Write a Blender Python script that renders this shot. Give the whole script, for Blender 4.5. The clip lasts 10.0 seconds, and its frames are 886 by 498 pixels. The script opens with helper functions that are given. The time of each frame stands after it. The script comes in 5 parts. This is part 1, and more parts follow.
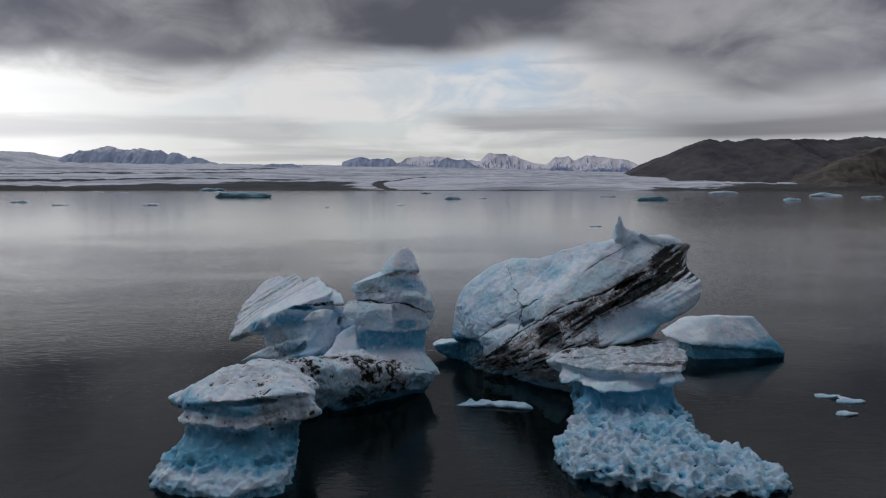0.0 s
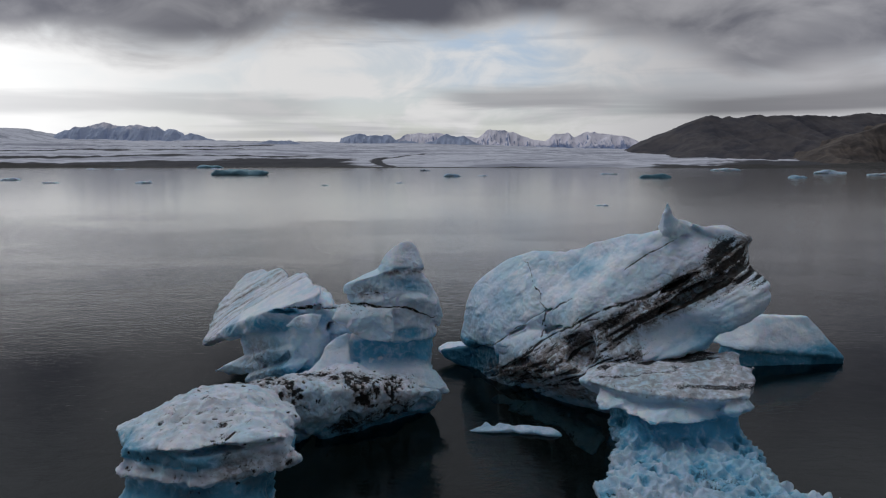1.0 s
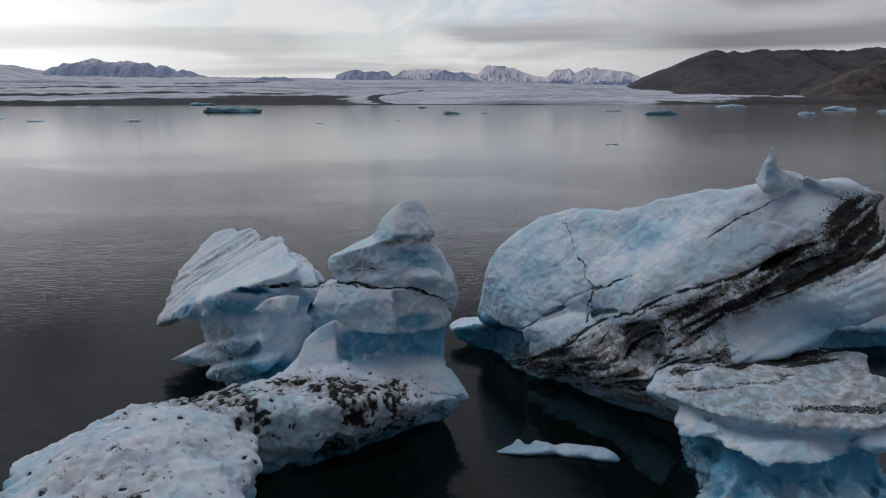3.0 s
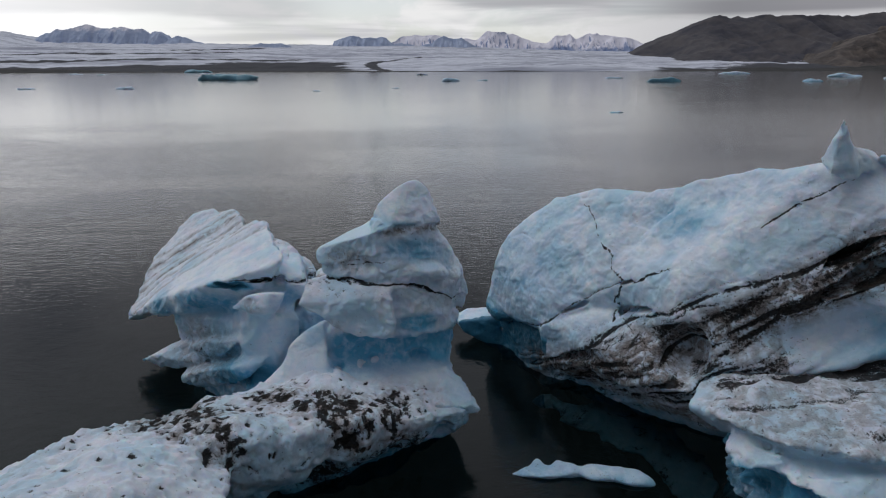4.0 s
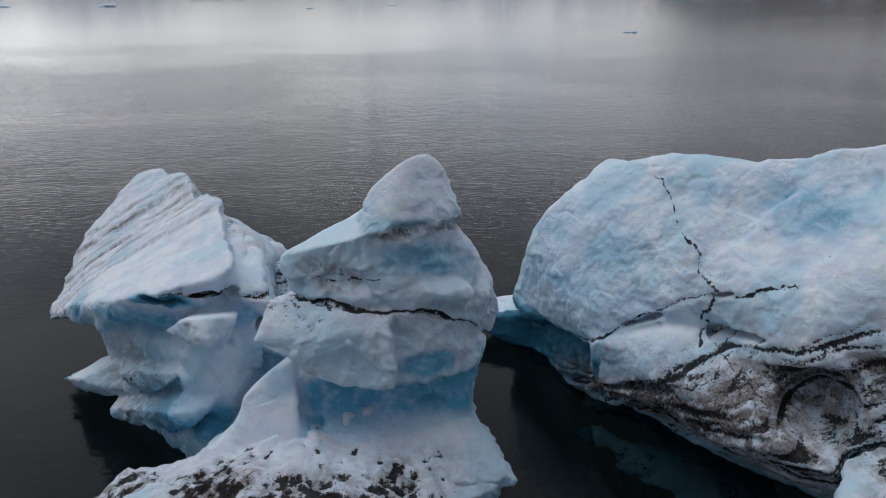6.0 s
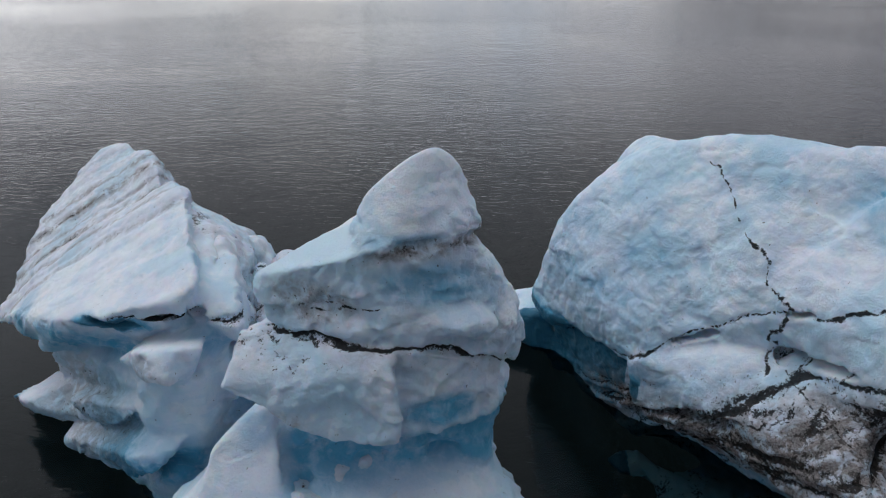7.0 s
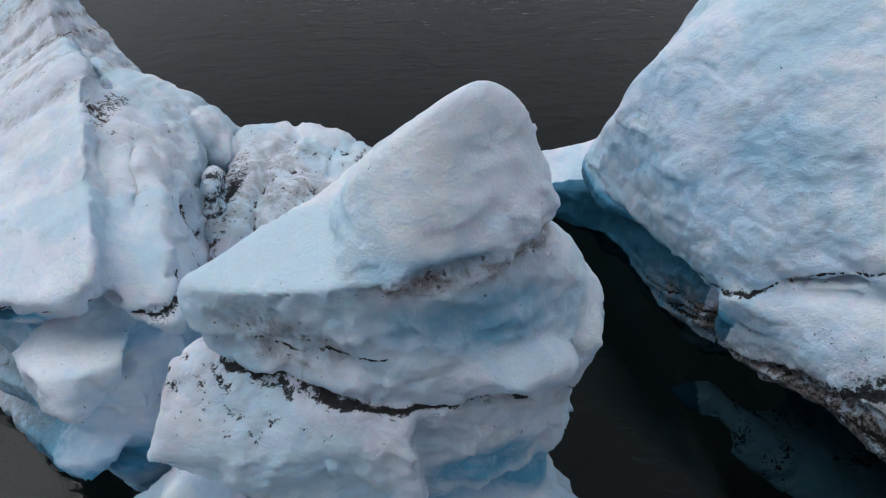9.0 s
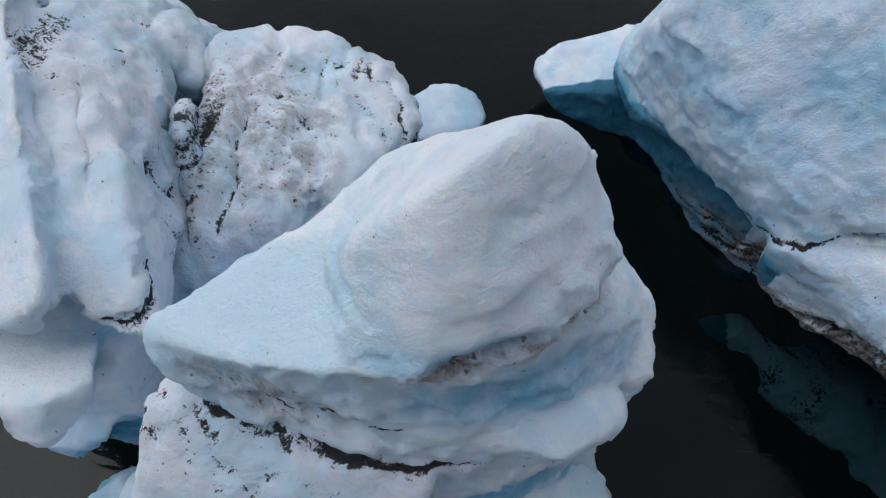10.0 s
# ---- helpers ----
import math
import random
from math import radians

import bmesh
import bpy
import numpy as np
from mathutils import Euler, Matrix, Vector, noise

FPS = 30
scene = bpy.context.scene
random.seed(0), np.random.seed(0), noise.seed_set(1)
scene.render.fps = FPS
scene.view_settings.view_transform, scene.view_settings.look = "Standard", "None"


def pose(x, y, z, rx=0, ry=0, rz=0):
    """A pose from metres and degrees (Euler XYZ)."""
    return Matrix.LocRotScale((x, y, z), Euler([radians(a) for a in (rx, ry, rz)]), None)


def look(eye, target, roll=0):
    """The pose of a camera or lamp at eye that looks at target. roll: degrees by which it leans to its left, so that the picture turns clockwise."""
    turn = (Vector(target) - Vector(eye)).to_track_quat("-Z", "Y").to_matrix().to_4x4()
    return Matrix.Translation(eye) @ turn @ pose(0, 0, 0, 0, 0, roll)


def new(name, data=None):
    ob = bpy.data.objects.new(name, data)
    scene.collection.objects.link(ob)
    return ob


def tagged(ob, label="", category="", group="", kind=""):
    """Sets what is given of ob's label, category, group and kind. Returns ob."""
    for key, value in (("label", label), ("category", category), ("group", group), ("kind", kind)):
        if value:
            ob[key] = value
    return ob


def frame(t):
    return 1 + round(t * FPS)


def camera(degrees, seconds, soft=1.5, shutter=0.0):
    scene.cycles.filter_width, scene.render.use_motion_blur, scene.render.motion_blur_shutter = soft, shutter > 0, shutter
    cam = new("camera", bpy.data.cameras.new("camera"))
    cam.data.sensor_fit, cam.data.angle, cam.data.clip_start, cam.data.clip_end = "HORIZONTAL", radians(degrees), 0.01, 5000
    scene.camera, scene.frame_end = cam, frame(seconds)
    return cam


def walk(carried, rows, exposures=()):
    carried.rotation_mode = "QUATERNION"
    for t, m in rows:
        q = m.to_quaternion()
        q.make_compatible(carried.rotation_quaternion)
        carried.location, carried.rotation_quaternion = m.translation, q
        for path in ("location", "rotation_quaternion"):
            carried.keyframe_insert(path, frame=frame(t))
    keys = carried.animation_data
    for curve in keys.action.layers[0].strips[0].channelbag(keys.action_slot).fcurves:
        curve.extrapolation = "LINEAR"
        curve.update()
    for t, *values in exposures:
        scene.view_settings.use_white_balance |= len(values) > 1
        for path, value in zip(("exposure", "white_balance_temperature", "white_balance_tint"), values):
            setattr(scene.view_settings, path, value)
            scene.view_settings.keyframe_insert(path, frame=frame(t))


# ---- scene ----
cam = camera(65.5, 10.0, soft=1.15)
METRES, EYE, TILT, LEAN, TURN = 80.0, 26.0, -5.5, 0.0, 0.0
ROWS = [
    (0.0, 0.0, 0.0, 0.0, 0.0, 0.0, 0.0),
    (0.5, -0.0071, 0.0955, 0.0098, -0.06, -0.63, -0.01),
    (1.0, -0.0138, 0.177, 0.0205, -0.1, -1.9, 0.01),
    (1.5, -0.0196, 0.2428, 0.0256, -0.14, -3.15, 0.02),
    (2.0, -0.0245, 0.3007, 0.0287, -0.19, -4.41, 0.05),
    (2.5, -0.0284, 0.3524, 0.0314, -0.22, -5.66, 0.1),
    (4.0, -0.0377, 0.4967, 0.0403, -0.34, -9.58, 0.18),
    (4.5, -0.0408, 0.5455, 0.0438, -0.38, -10.84, 0.2),
    (5.0, -0.0439, 0.5954, 0.0481, -0.44, -12.57, 0.21),
    (5.5, -0.0467, 0.6428, 0.0525, -0.41, -14.32, 0.23),
    (7.0, -0.0568, 0.7782, 0.0623, -0.56, -19.99, 0.3),
    (7.5, -0.06, 0.8191, 0.066, -0.63, -23.32, 0.36),
    (8.0, -0.0628, 0.8596, 0.0698, -0.67, -28.54, 0.46),
    (8.5, -0.065, 0.8963, 0.0726, -0.69, -34.47, 0.6),
    (9.0, -0.0676, 0.931, 0.0746, -0.76, -40.58, 0.71),
    (9.5, -0.0699, 0.9628, 0.0769, -0.85, -46.86, 0.79),
    (10.0, -0.072, 0.9939, 0.0802, -0.99, -54.6, 0.92),
]
walk(cam, [(t, pose(0, 0, EYE, TILT, LEAN, TURN) @ pose(METRES * x, METRES * y, METRES * z, 90 + pitch, roll, yaw)) for t, x, y, z, yaw, pitch, roll in ROWS],
     exposures=[(0.0, -0.12), (2.5, -0.07), (4.5, 0.22), (5.5, 0.36), (7.0, 0.53), (8.5, 0.72), (10.0, 0.76)])


# ---- world and sun ----
def node(tree, kind, **inputs):
    n = tree.nodes.new(kind)
    for key, value in inputs.items():
        n.inputs[key.replace("_", " ")].default_value = value
    return n


def link(tree, a, b):
    tree.links.new(a, b)


def calc(tree, op, a, b=0.5, c=None, clamp=False):
    """A Math node; a, b and c are sockets or numbers. Returns its output."""
    n = tree.nodes.new("ShaderNodeMath")
    n.operation, n.use_clamp = op, clamp
    for i, v in enumerate((a, b, c)):
        if v is None:
            continue
        if isinstance(v, (int, float)):
            n.inputs[i].default_value = v
        else:
            tree.links.new(v, n.inputs[i])
    return n.outputs[0]


def span(tree, v, a, b, lo=0.0, hi=1.0):
    """A smooth step of v from a to b, between lo and hi."""
    n = tree.nodes.new("ShaderNodeMapRange")
    n.interpolation_type = "SMOOTHSTEP"
    for i, x in enumerate((a, b, lo, hi)):
        n.inputs[i + 1].default_value = x
    tree.links.new(v, n.inputs[0])
    return n.outputs[0]


def blend(tree, fac, a, b):
    n = tree.nodes.new("ShaderNodeMix")
    n.data_type = "RGBA"
    for sock, v in ((n.inputs[0], fac), (n.inputs[6], a), (n.inputs[7], b)):
        if isinstance(v, (int, float)):
            sock.default_value = v
        elif isinstance(v, tuple):
            sock.default_value = (*v, 1)
        else:
            tree.links.new(v, sock)
    return n.outputs[2]


def grain(tree, vec, scale, detail=4.0, rough=0.55, distort=0.0):
    n = tree.nodes.new("ShaderNodeTexNoise")
    n.inputs["Scale"].default_value, n.inputs["Detail"].default_value = scale, detail
    n.inputs["Roughness"].default_value, n.inputs["Distortion"].default_value = rough, distort
    tree.links.new(vec, n.inputs["Vector"])
    return n.outputs["Fac"]


def stretched(tree, vec, sx, sy, sz, rz=0.0, shift=(0, 0, 0)):
    n = tree.nodes.new("ShaderNodeMapping")
    n.inputs["Scale"].default_value, n.inputs["Rotation"].default_value = (sx, sy, sz), (0, 0, radians(rz))
    n.inputs["Location"].default_value = shift
    tree.links.new(vec, n.inputs["Vector"])
    return n.outputs[0]


SUN_HEIGHT, SUN_SIDE = 66.0, -62.0
world = bpy.data.worlds.new("sky")
scene.world = world
world.use_nodes = True
wt = world.node_tree
wt.nodes.clear()
way = wt.nodes.new("ShaderNodeTexCoord").outputs["Generated"]
parts = wt.nodes.new("ShaderNodeSeparateXYZ")
link(wt, way, parts.inputs[0])
dx, dy, dz = parts.outputs
up = calc(wt, "MAXIMUM", dz, 0.0)
# a cloud deck seen in perspective
deck = calc(wt, "ADD", up, 0.42)
flat = wt.nodes.new("ShaderNodeCombineXYZ")
link(wt, calc(wt, "DIVIDE", dx, deck), flat.inputs[0])
link(wt, calc(wt, "DIVIDE", dy, deck), flat.inputs[1])
big = grain(wt, stretched(wt, flat.outputs[0], 1.0, 1.0, 1.0, 0, (3.1, 0.4, 0)), 1.5, 3.0, 0.5, 0.3)
fine = grain(wt, stretched(wt, flat.outputs[0], 1.0, 1.0, 1.0, 20, (1.0, 7.0, 0)), 4.5, 5.0, 0.55, 0.5)
streak = grain(wt, stretched(wt, way, 1.6, 1.6, 22.0, 0, (0.3, 0.0, 0.35)), 1.5, 4.0, 0.5, 0.4)
# the deck's lower edge stands lower to the right
edge = calc(wt, "ADD", up, span(wt, dx, 0.10, 0.42, 0.0, 0.060))
edge = calc(wt, "ADD", edge, span(wt, dx, -0.34, -0.10, 0.0, -0.034))
edge = calc(wt, "MULTIPLY_ADD", calc(wt, "SUBTRACT", big, 0.5), 0.09, edge)
edge = calc(wt, "MULTIPLY_ADD", calc(wt, "SUBTRACT", fine, 0.5), 0.07, edge)
cover = span(wt, edge, 0.124, 0.174)
tone = calc(wt, "MULTIPLY_ADD", calc(wt, "SUBTRACT", fine, 0.5), 0.75, calc(wt, "SUBTRACT", 1.0, big))
cloud = blend(wt, span(wt, tone, 0.34, 0.80), (0.100, 0.104, 0.130), (0.33, 0.33, 0.355))
high = blend(wt, span(wt, up, 0.25, 0.46), cloud, (0.38, 0.40, 0.44))
high = blend(wt, span(wt, up, 0.46, 0.80), high, (0.25, 0.27, 0.31))
sky = wt.nodes.new("ShaderNodeTexSky")
sky.sky_type, sky.sun_disc = "NISHITA", False
sky.sun_elevation, sky.sun_rotation = radians(SUN_HEIGHT), radians(SUN_SIDE)
sky_dim = wt.nodes.new("ShaderNodeVectorMath")
sky_dim.operation = "SCALE"
sky_dim.inputs["Scale"].default_value = 0.10
link(wt, sky.outputs[0], sky_dim.inputs[0])
veil = blend(wt, span(wt, streak, 0.48, 0.68), (0.76, 0.757, 0.76), (0.47, 0.475, 0.50))
gap = blend(wt, span(wt, fine, 0.40, 0.60, 0.6, 1.0), sky_dim.outputs[0], veil)
gap = blend(wt, span(wt, dx, -0.55, -0.10, 0.85, 0.0), gap, (0.84, 0.84, 0.84))
# low grey bars of cloud over the far ice
low = calc(wt, "MULTIPLY_ADD", calc(wt, "SUBTRACT", streak, 0.5), 0.05, dz)
bar = calc(wt, "MULTIPLY", span(wt, calc(wt, "ABSOLUTE", calc(wt, "SUBTRACT", low, 0.088)), 0.004, 0.017, 0.8, 0.0), calc(wt, "MULTIPLY", span(wt, dx, -0.04, 0.05), span(wt, dx, 0.16, 0.30, 1.0, 0.4)))
bar = calc(wt, "MAXIMUM", bar, calc(wt, "MULTIPLY", span(wt, calc(wt, "ABSOLUTE", calc(wt, "SUBTRACT", low, 0.070)), 0.003, 0.018, 0.45, 0.0), span(wt, dx, -0.22, -0.12, 1.0, 0.0)))
gap = blend(wt, bar, gap, (0.36, 0.362, 0.385))
clear = calc(wt, "MULTIPLY", calc(wt, "MULTIPLY", span(wt, dx, -0.06, 0.04), span(wt, dx, 0.12, 0.22, 1.0, 0.0)), calc(wt, "MULTIPLY", span(wt, dz, 0.095, 0.112), span(wt, fine, 0.34, 0.56, 0.75, 0.15)))
gap = blend(wt, clear, gap, (0.42, 0.55, 0.72))
side = span(wt, dx, 0.08, 0.40)
gap = blend(wt, calc(wt, "MULTIPLY", side, 0.75), gap, (0.33, 0.33, 0.355))
cap = calc(wt, "MULTIPLY", span(wt, calc(wt, "ABSOLUTE", calc(wt, "SUBTRACT", low, 0.074)), 0.004, 0.024, 0.72, 0.0), span(wt, dx, 0.24, 0.38))
gap = blend(wt, cap, gap, (0.13, 0.13, 0.145))
both = blend(wt, cover, gap, high)
# the half of the sky behind the walk, evenly overcast
aft = span(wt, dy, -0.25, 0.15)
both = blend(wt, aft, blend(wt, span(wt, up, 0.35, 0.95), (0.095, 0.103, 0.120), (0.23, 0.25, 0.29)), both)
lamp = node(wt, "ShaderNodeBackground")
link(wt, calc(wt, "ADD", span(wt, dx, -0.80, -0.22, 1.7, 1.0), span(wt, dx, 0.18, 0.60, 0.0, 0.30)), lamp.inputs["Strength"])
link(wt, both, lamp.inputs["Color"])
link(wt, lamp.outputs[0], wt.nodes.new("ShaderNodeOutputWorld").inputs[0])

sun = new("sun", bpy.data.lights.new("sun", "SUN"))
sun.data.energy, sun.data.angle, sun.data.color = 0.72, radians(50), (0.97, 0.98, 1.0)
sun_way = Vector((math.sin(radians(SUN_SIDE)) * math.cos(radians(SUN_HEIGHT)), math.cos(radians(SUN_SIDE)) * math.cos(radians(SUN_HEIGHT)), math.sin(radians(SUN_HEIGHT))))
sun.matrix_world = look(sun_way * 100, (0, 0, 0))


# ---- materials ----
def material(name):
    m = bpy.data.materials.new(name)
    m.use_nodes = True
    t = m.node_tree
    t.nodes.clear()
    shader = t.nodes.new("ShaderNodeBsdfPrincipled")
    link(t, shader.outputs[0], t.nodes.new("ShaderNodeOutputMaterial").inputs[0])
    where = t.nodes.new("ShaderNodeTexCoord").outputs["Object"]
    return m, t, shader, where


def relief(t, shader, height, strength, distance):
    b = node(t, "ShaderNodeBump", Strength=strength, Distance=distance)
    link(t, height, b.inputs["Height"])
    link(t, b.outputs[0], shader.inputs["Normal"])


def ice_material(name, white=(0.82, 0.88, 0.97), blue=(0.12, 0.43, 0.64), soil=(0.006, 0.0055, 0.005)):
    m, t, sh, where = material(name)
    def mark(key):
        a = t.nodes.new("ShaderNodeAttribute")
        a.attribute_name = key
        return a.outputs["Fac"]
    cloudy = grain(t, where, 0.24, 4.0, 0.55, 0.3)
    milky = grain(t, stretched(t, where, 1, 1, 1.4, 35, (5, 3, 1)), 0.28, 5.0, 0.58, 0.3)
    mid = grain(t, where, 1.6, 6.0, 0.62, 0.4)
    small = grain(t, where, 12.0, 5.0, 0.70)
    base = blend(t, span(t, milky, 0.46, 0.60, 0.0, 0.34), white, (0.60, 0.66, 0.82))
    base = blend(t, span(t, cloudy, 0.50, 0.60, 0.0, 0.55), base, (0.46, 0.71, 0.84))
    base = blend(t, span(t, grain(t, stretched(t, where, 1, 1, 1.6, 20, (2, 9, 4)), 0.75, 5.0, 0.6, 0.6), 0.50, 0.59, 0.0, 0.36), base, (0.55, 0.73, 0.88))
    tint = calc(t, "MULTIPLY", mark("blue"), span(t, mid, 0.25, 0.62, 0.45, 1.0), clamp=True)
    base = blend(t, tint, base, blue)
    # the strongest blue goes dark: wet ice plus painted shade of undercuts
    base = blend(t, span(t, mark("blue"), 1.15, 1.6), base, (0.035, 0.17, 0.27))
    base = blend(t, span(t, small, 0.54, 0.74, 0.0, 0.20), base, (0.30, 0.40, 0.50))
    # grey silt dusted thinly, soil in the layers and as painted shade in hollows
    silt = calc(t, "MULTIPLY", mark("silt"), span(t, mid, 0.36, 0.60, 0.15, 1.0))
    base = blend(t, calc(t, "MULTIPLY", silt, 0.78), base, blend(t, span(t, small, 0.35, 0.65), (0.14, 0.125, 0.12), (0.34, 0.32, 0.32)))
    crumb = grain(t, where, 5.5, 7.0, 0.72, 0.5)
    broken = calc(t, "ADD", calc(t, "MULTIPLY", calc(t, "SUBTRACT", crumb, 0.5), 2.2), calc(t, "MULTIPLY", calc(t, "SUBTRACT", small, 0.5), 1.4))
    dark = span(t, calc(t, "ADD", mark("soil"), calc(t, "MULTIPLY", broken, 0.85)), 0.40, 0.62)
    dark = calc(t, "MULTIPLY", dark, span(t, mark("soil"), 0.03, 0.18, 0.0, 0.94))
    ragged = calc(t, "ADD", calc(t, "MULTIPLY", calc(t, "SUBTRACT", crumb, 0.5), 0.26), calc(t, "MULTIPLY", calc(t, "SUBTRACT", mid, 0.5), 0.14))
    dark = calc(t, "MAXIMUM", dark, span(t, calc(t, "ADD", mark("line"), ragged), 0.88, 0.93, 0.0, 0.96))
    base = blend(t, dark, base, blend(t, span(t, small, 0.4, 0.7), soil, (0.026, 0.022, 0.019)))
    specks = span(t, calc(t, "MULTIPLY_ADD", mark("silt"), 0.09, grain(t, where, 5.0, 3.0, 0.6)), 0.70, 0.75, 0.0, 0.8)
    base = blend(t, specks, base, (0.05, 0.045, 0.042))
    link(t, base, sh.inputs["Base Color"])
    link(t, calc(t, "MAXIMUM", span(t, mark("blue"), 0.0, 1.0, 0.55, 0.28), calc(t, "MULTIPLY", dark, 0.9)), sh.inputs["Roughness"])
    link(t, span(t, dark, 0.2, 0.9, 0.5, 0.06), sh.inputs["Specular IOR Level"])
    sh.inputs["IOR"].default_value = 1.31
    sh.inputs["Subsurface Weight"].default_value = 0.5
    sh.inputs["Subsurface Radius"].default_value = (0.35, 0.75, 1.0)
    sh.inputs["Subsurface Scale"].default_value = 0.11
    h = calc(t, "ADD", calc(t, "MULTIPLY", mid, 1.0), calc(t, "MULTIPLY", small, 0.35))
    h = calc(t, "ADD", h, calc(t, "MULTIPLY", grain(t, where, 26.0, 4.0, 0.7), 0.16))
    h = calc(t, "ADD", h, calc(t, "MULTIPLY", crumb, 0.30))
    relief(t, sh, h, 0.85, 0.16)
    return m


ICE = ice_material("glacier_ice")
BLUE_ICE = ice_material("wet_blue_ice", (0.34, 0.54, 0.62), (0.05, 0.20, 0.27))


def water_material():
    m = bpy.data.materials.new("lake_water")
    m.use_nodes = True
    t = m.node_tree
    t.nodes.clear()
    where = t.nodes.new("ShaderNodeTexCoord").outputs["Object"]
    swell = grain(t, stretched(t, where, 0.10, 0.24, 1.0, 8), 1.0, 3.0, 0.5, 0.6)
    wave = grain(t, stretched(t, where, 0.60, 1.7, 1.0, -6), 1.0, 2.0, 0.5, 0.8)
    chop = grain(t, stretched(t, where, 0.45, 1.0, 1.0, 14), 1.0, 2.0, 0.5, 0.5)
    lines = grain(t, stretched(t, where, 1.3, 3.8, 1.0, 4), 1.0, 2.0, 0.5, 0.6)
    patch = grain(t, stretched(t, where, 0.012, 0.024, 1.0), 1.0, 3.0, 0.55, 0.5)
    spot = t.nodes.new("ShaderNodeSeparateXYZ")
    link(t, where, spot.inputs[0])
    # wind ripples near, calm water far out and in the lee of the ice
    calm = span(t, calc(t, "MULTIPLY_ADD", patch, 200.0, spot.outputs[1]), 150.0, 560.0, 1.0, 0.10)
    calm = calc(t, "MULTIPLY", calm, span(t, spot.outputs[1], 88.0, 175.0, 0.22, 1.0))
    force = calc(t, "MULTIPLY", span(t, patch, 0.36, 0.62, 0.45, 1.0), calm)
    h = calc(t, "ADD", calc(t, "MULTIPLY", swell, 0.8), calc(t, "ADD", calc(t, "MULTIPLY", wave, 0.75), calc(t, "ADD", calc(t, "MULTIPLY", chop, 0.6), calc(t, "MULTIPLY", lines, 0.30))))
    b = node(t, "ShaderNodeBump", Strength=1.0, Distance=0.19)
    link(t, calc(t, "MULTIPLY", h, force), b.inputs["Height"])
    gloss = node(t, "ShaderNodeBsdfAnisotropic", Roughness=0.05)
    link(t, span(t, spot.outputs[1], 140.0, 500.0, 0.05, 0.11), gloss.inputs["Roughness"])
    clear = node(t, "ShaderNodeBsdfTransparent", Color=(0.21, 0.28, 0.285, 1))
    skin = node(t, "ShaderNodeFresnel", IOR=1.333)
    mix = t.nodes.new("ShaderNodeMixShader")
    link(t, b.outputs[0], gloss.inputs["Normal"])
    link(t, b.outputs[0], skin.inputs["Normal"])
    link(t, calc(t, "POWER", skin.outputs[0], span(t, spot.outputs[1], 85.0, 215.0, 1.0, 0.26)), mix.inputs[0])
    link(t, clear.outputs[0], mix.inputs[1])
    link(t, gloss.outputs[0], mix.inputs[2])
    link(t, mix.outputs[0], t.nodes.new("ShaderNodeOutputMaterial").inputs[0])
    return m


def rock_material(name, a, b, snow=None, level=0.0, soft=60.0, size=0.01):
    m, t, sh, where = material(name)
    n = grain(t, stretched(t, where, 1, 1, 2.0), size, 8.0, 0.65, 0.5)
    base = blend(t, span(t, n, 0.32, 0.68), a, b)
    if snow:
        geo = t.nodes.new("ShaderNodeNewGeometry")
        split = t.nodes.new("ShaderNodeSeparateXYZ")
        link(t, geo.outputs["True Normal"], split.inputs[0])
        spot = t.nodes.new("ShaderNodeSeparateXYZ")
        link(t, where, spot.inputs[0])
        tall = calc(t, "ADD", spot.outputs[2], calc(t, "MULTIPLY", calc(t, "SUBTRACT", n, 0.5), 2.2 * soft))
        keep = calc(t, "MULTIPLY", span(t, split.outputs[2], 0.30, 0.60), span(t, tall, level - soft * 0.3, level + soft * 0.3))
        base = blend(t, keep, base, snow)
    link(t, base, sh.inputs["Base Color"])
    sh.inputs["Roughness"].default_value = 0.9
    relief(t, sh, n, 0.6, 4.0)
    return m


def glacier_material():
    m, t, sh, where = material("glacier_surface")
    soil = t.nodes.new("ShaderNodeAttribute")
    soil.attribute_name = "soil"
    lines = grain(t, stretched(t, where, 0.0016, 0.012, 0.02, -6), 1.0, 6.0, 0.6, 0.8)
    crack = grain(t, stretched(t, where, 0.02, 0.03, 0.03), 1.0, 6.0, 0.7)
    base = blend(t, span(t, lines, 0.40, 0.66), (0.68, 0.69, 0.76), (0.30, 0.31, 0.38))
    base = blend(t, span(t, crack, 0.5, 0.75, 0.0, 0.55), base, (0.24, 0.24, 0.28))
    rubble = calc(t, "ADD", soil.outputs["Fac"], calc(t, "MULTIPLY", calc(t, "SUBTRACT", lines, 0.5), 0.9))
    rubble = calc(t, "ADD", rubble, calc(t, "MULTIPLY", calc(t, "SUBTRACT", crack, 0.5), 0.5))
    base = blend(t, span(t, rubble, 0.34, 0.62), base, (0.034, 0.034, 0.042))
    link(t, base, sh.inputs["Base Color"])
    sh.inputs["Roughness"].default_value = 0.85
    relief(t, sh, crack, 0.7, 6.0)
    return m


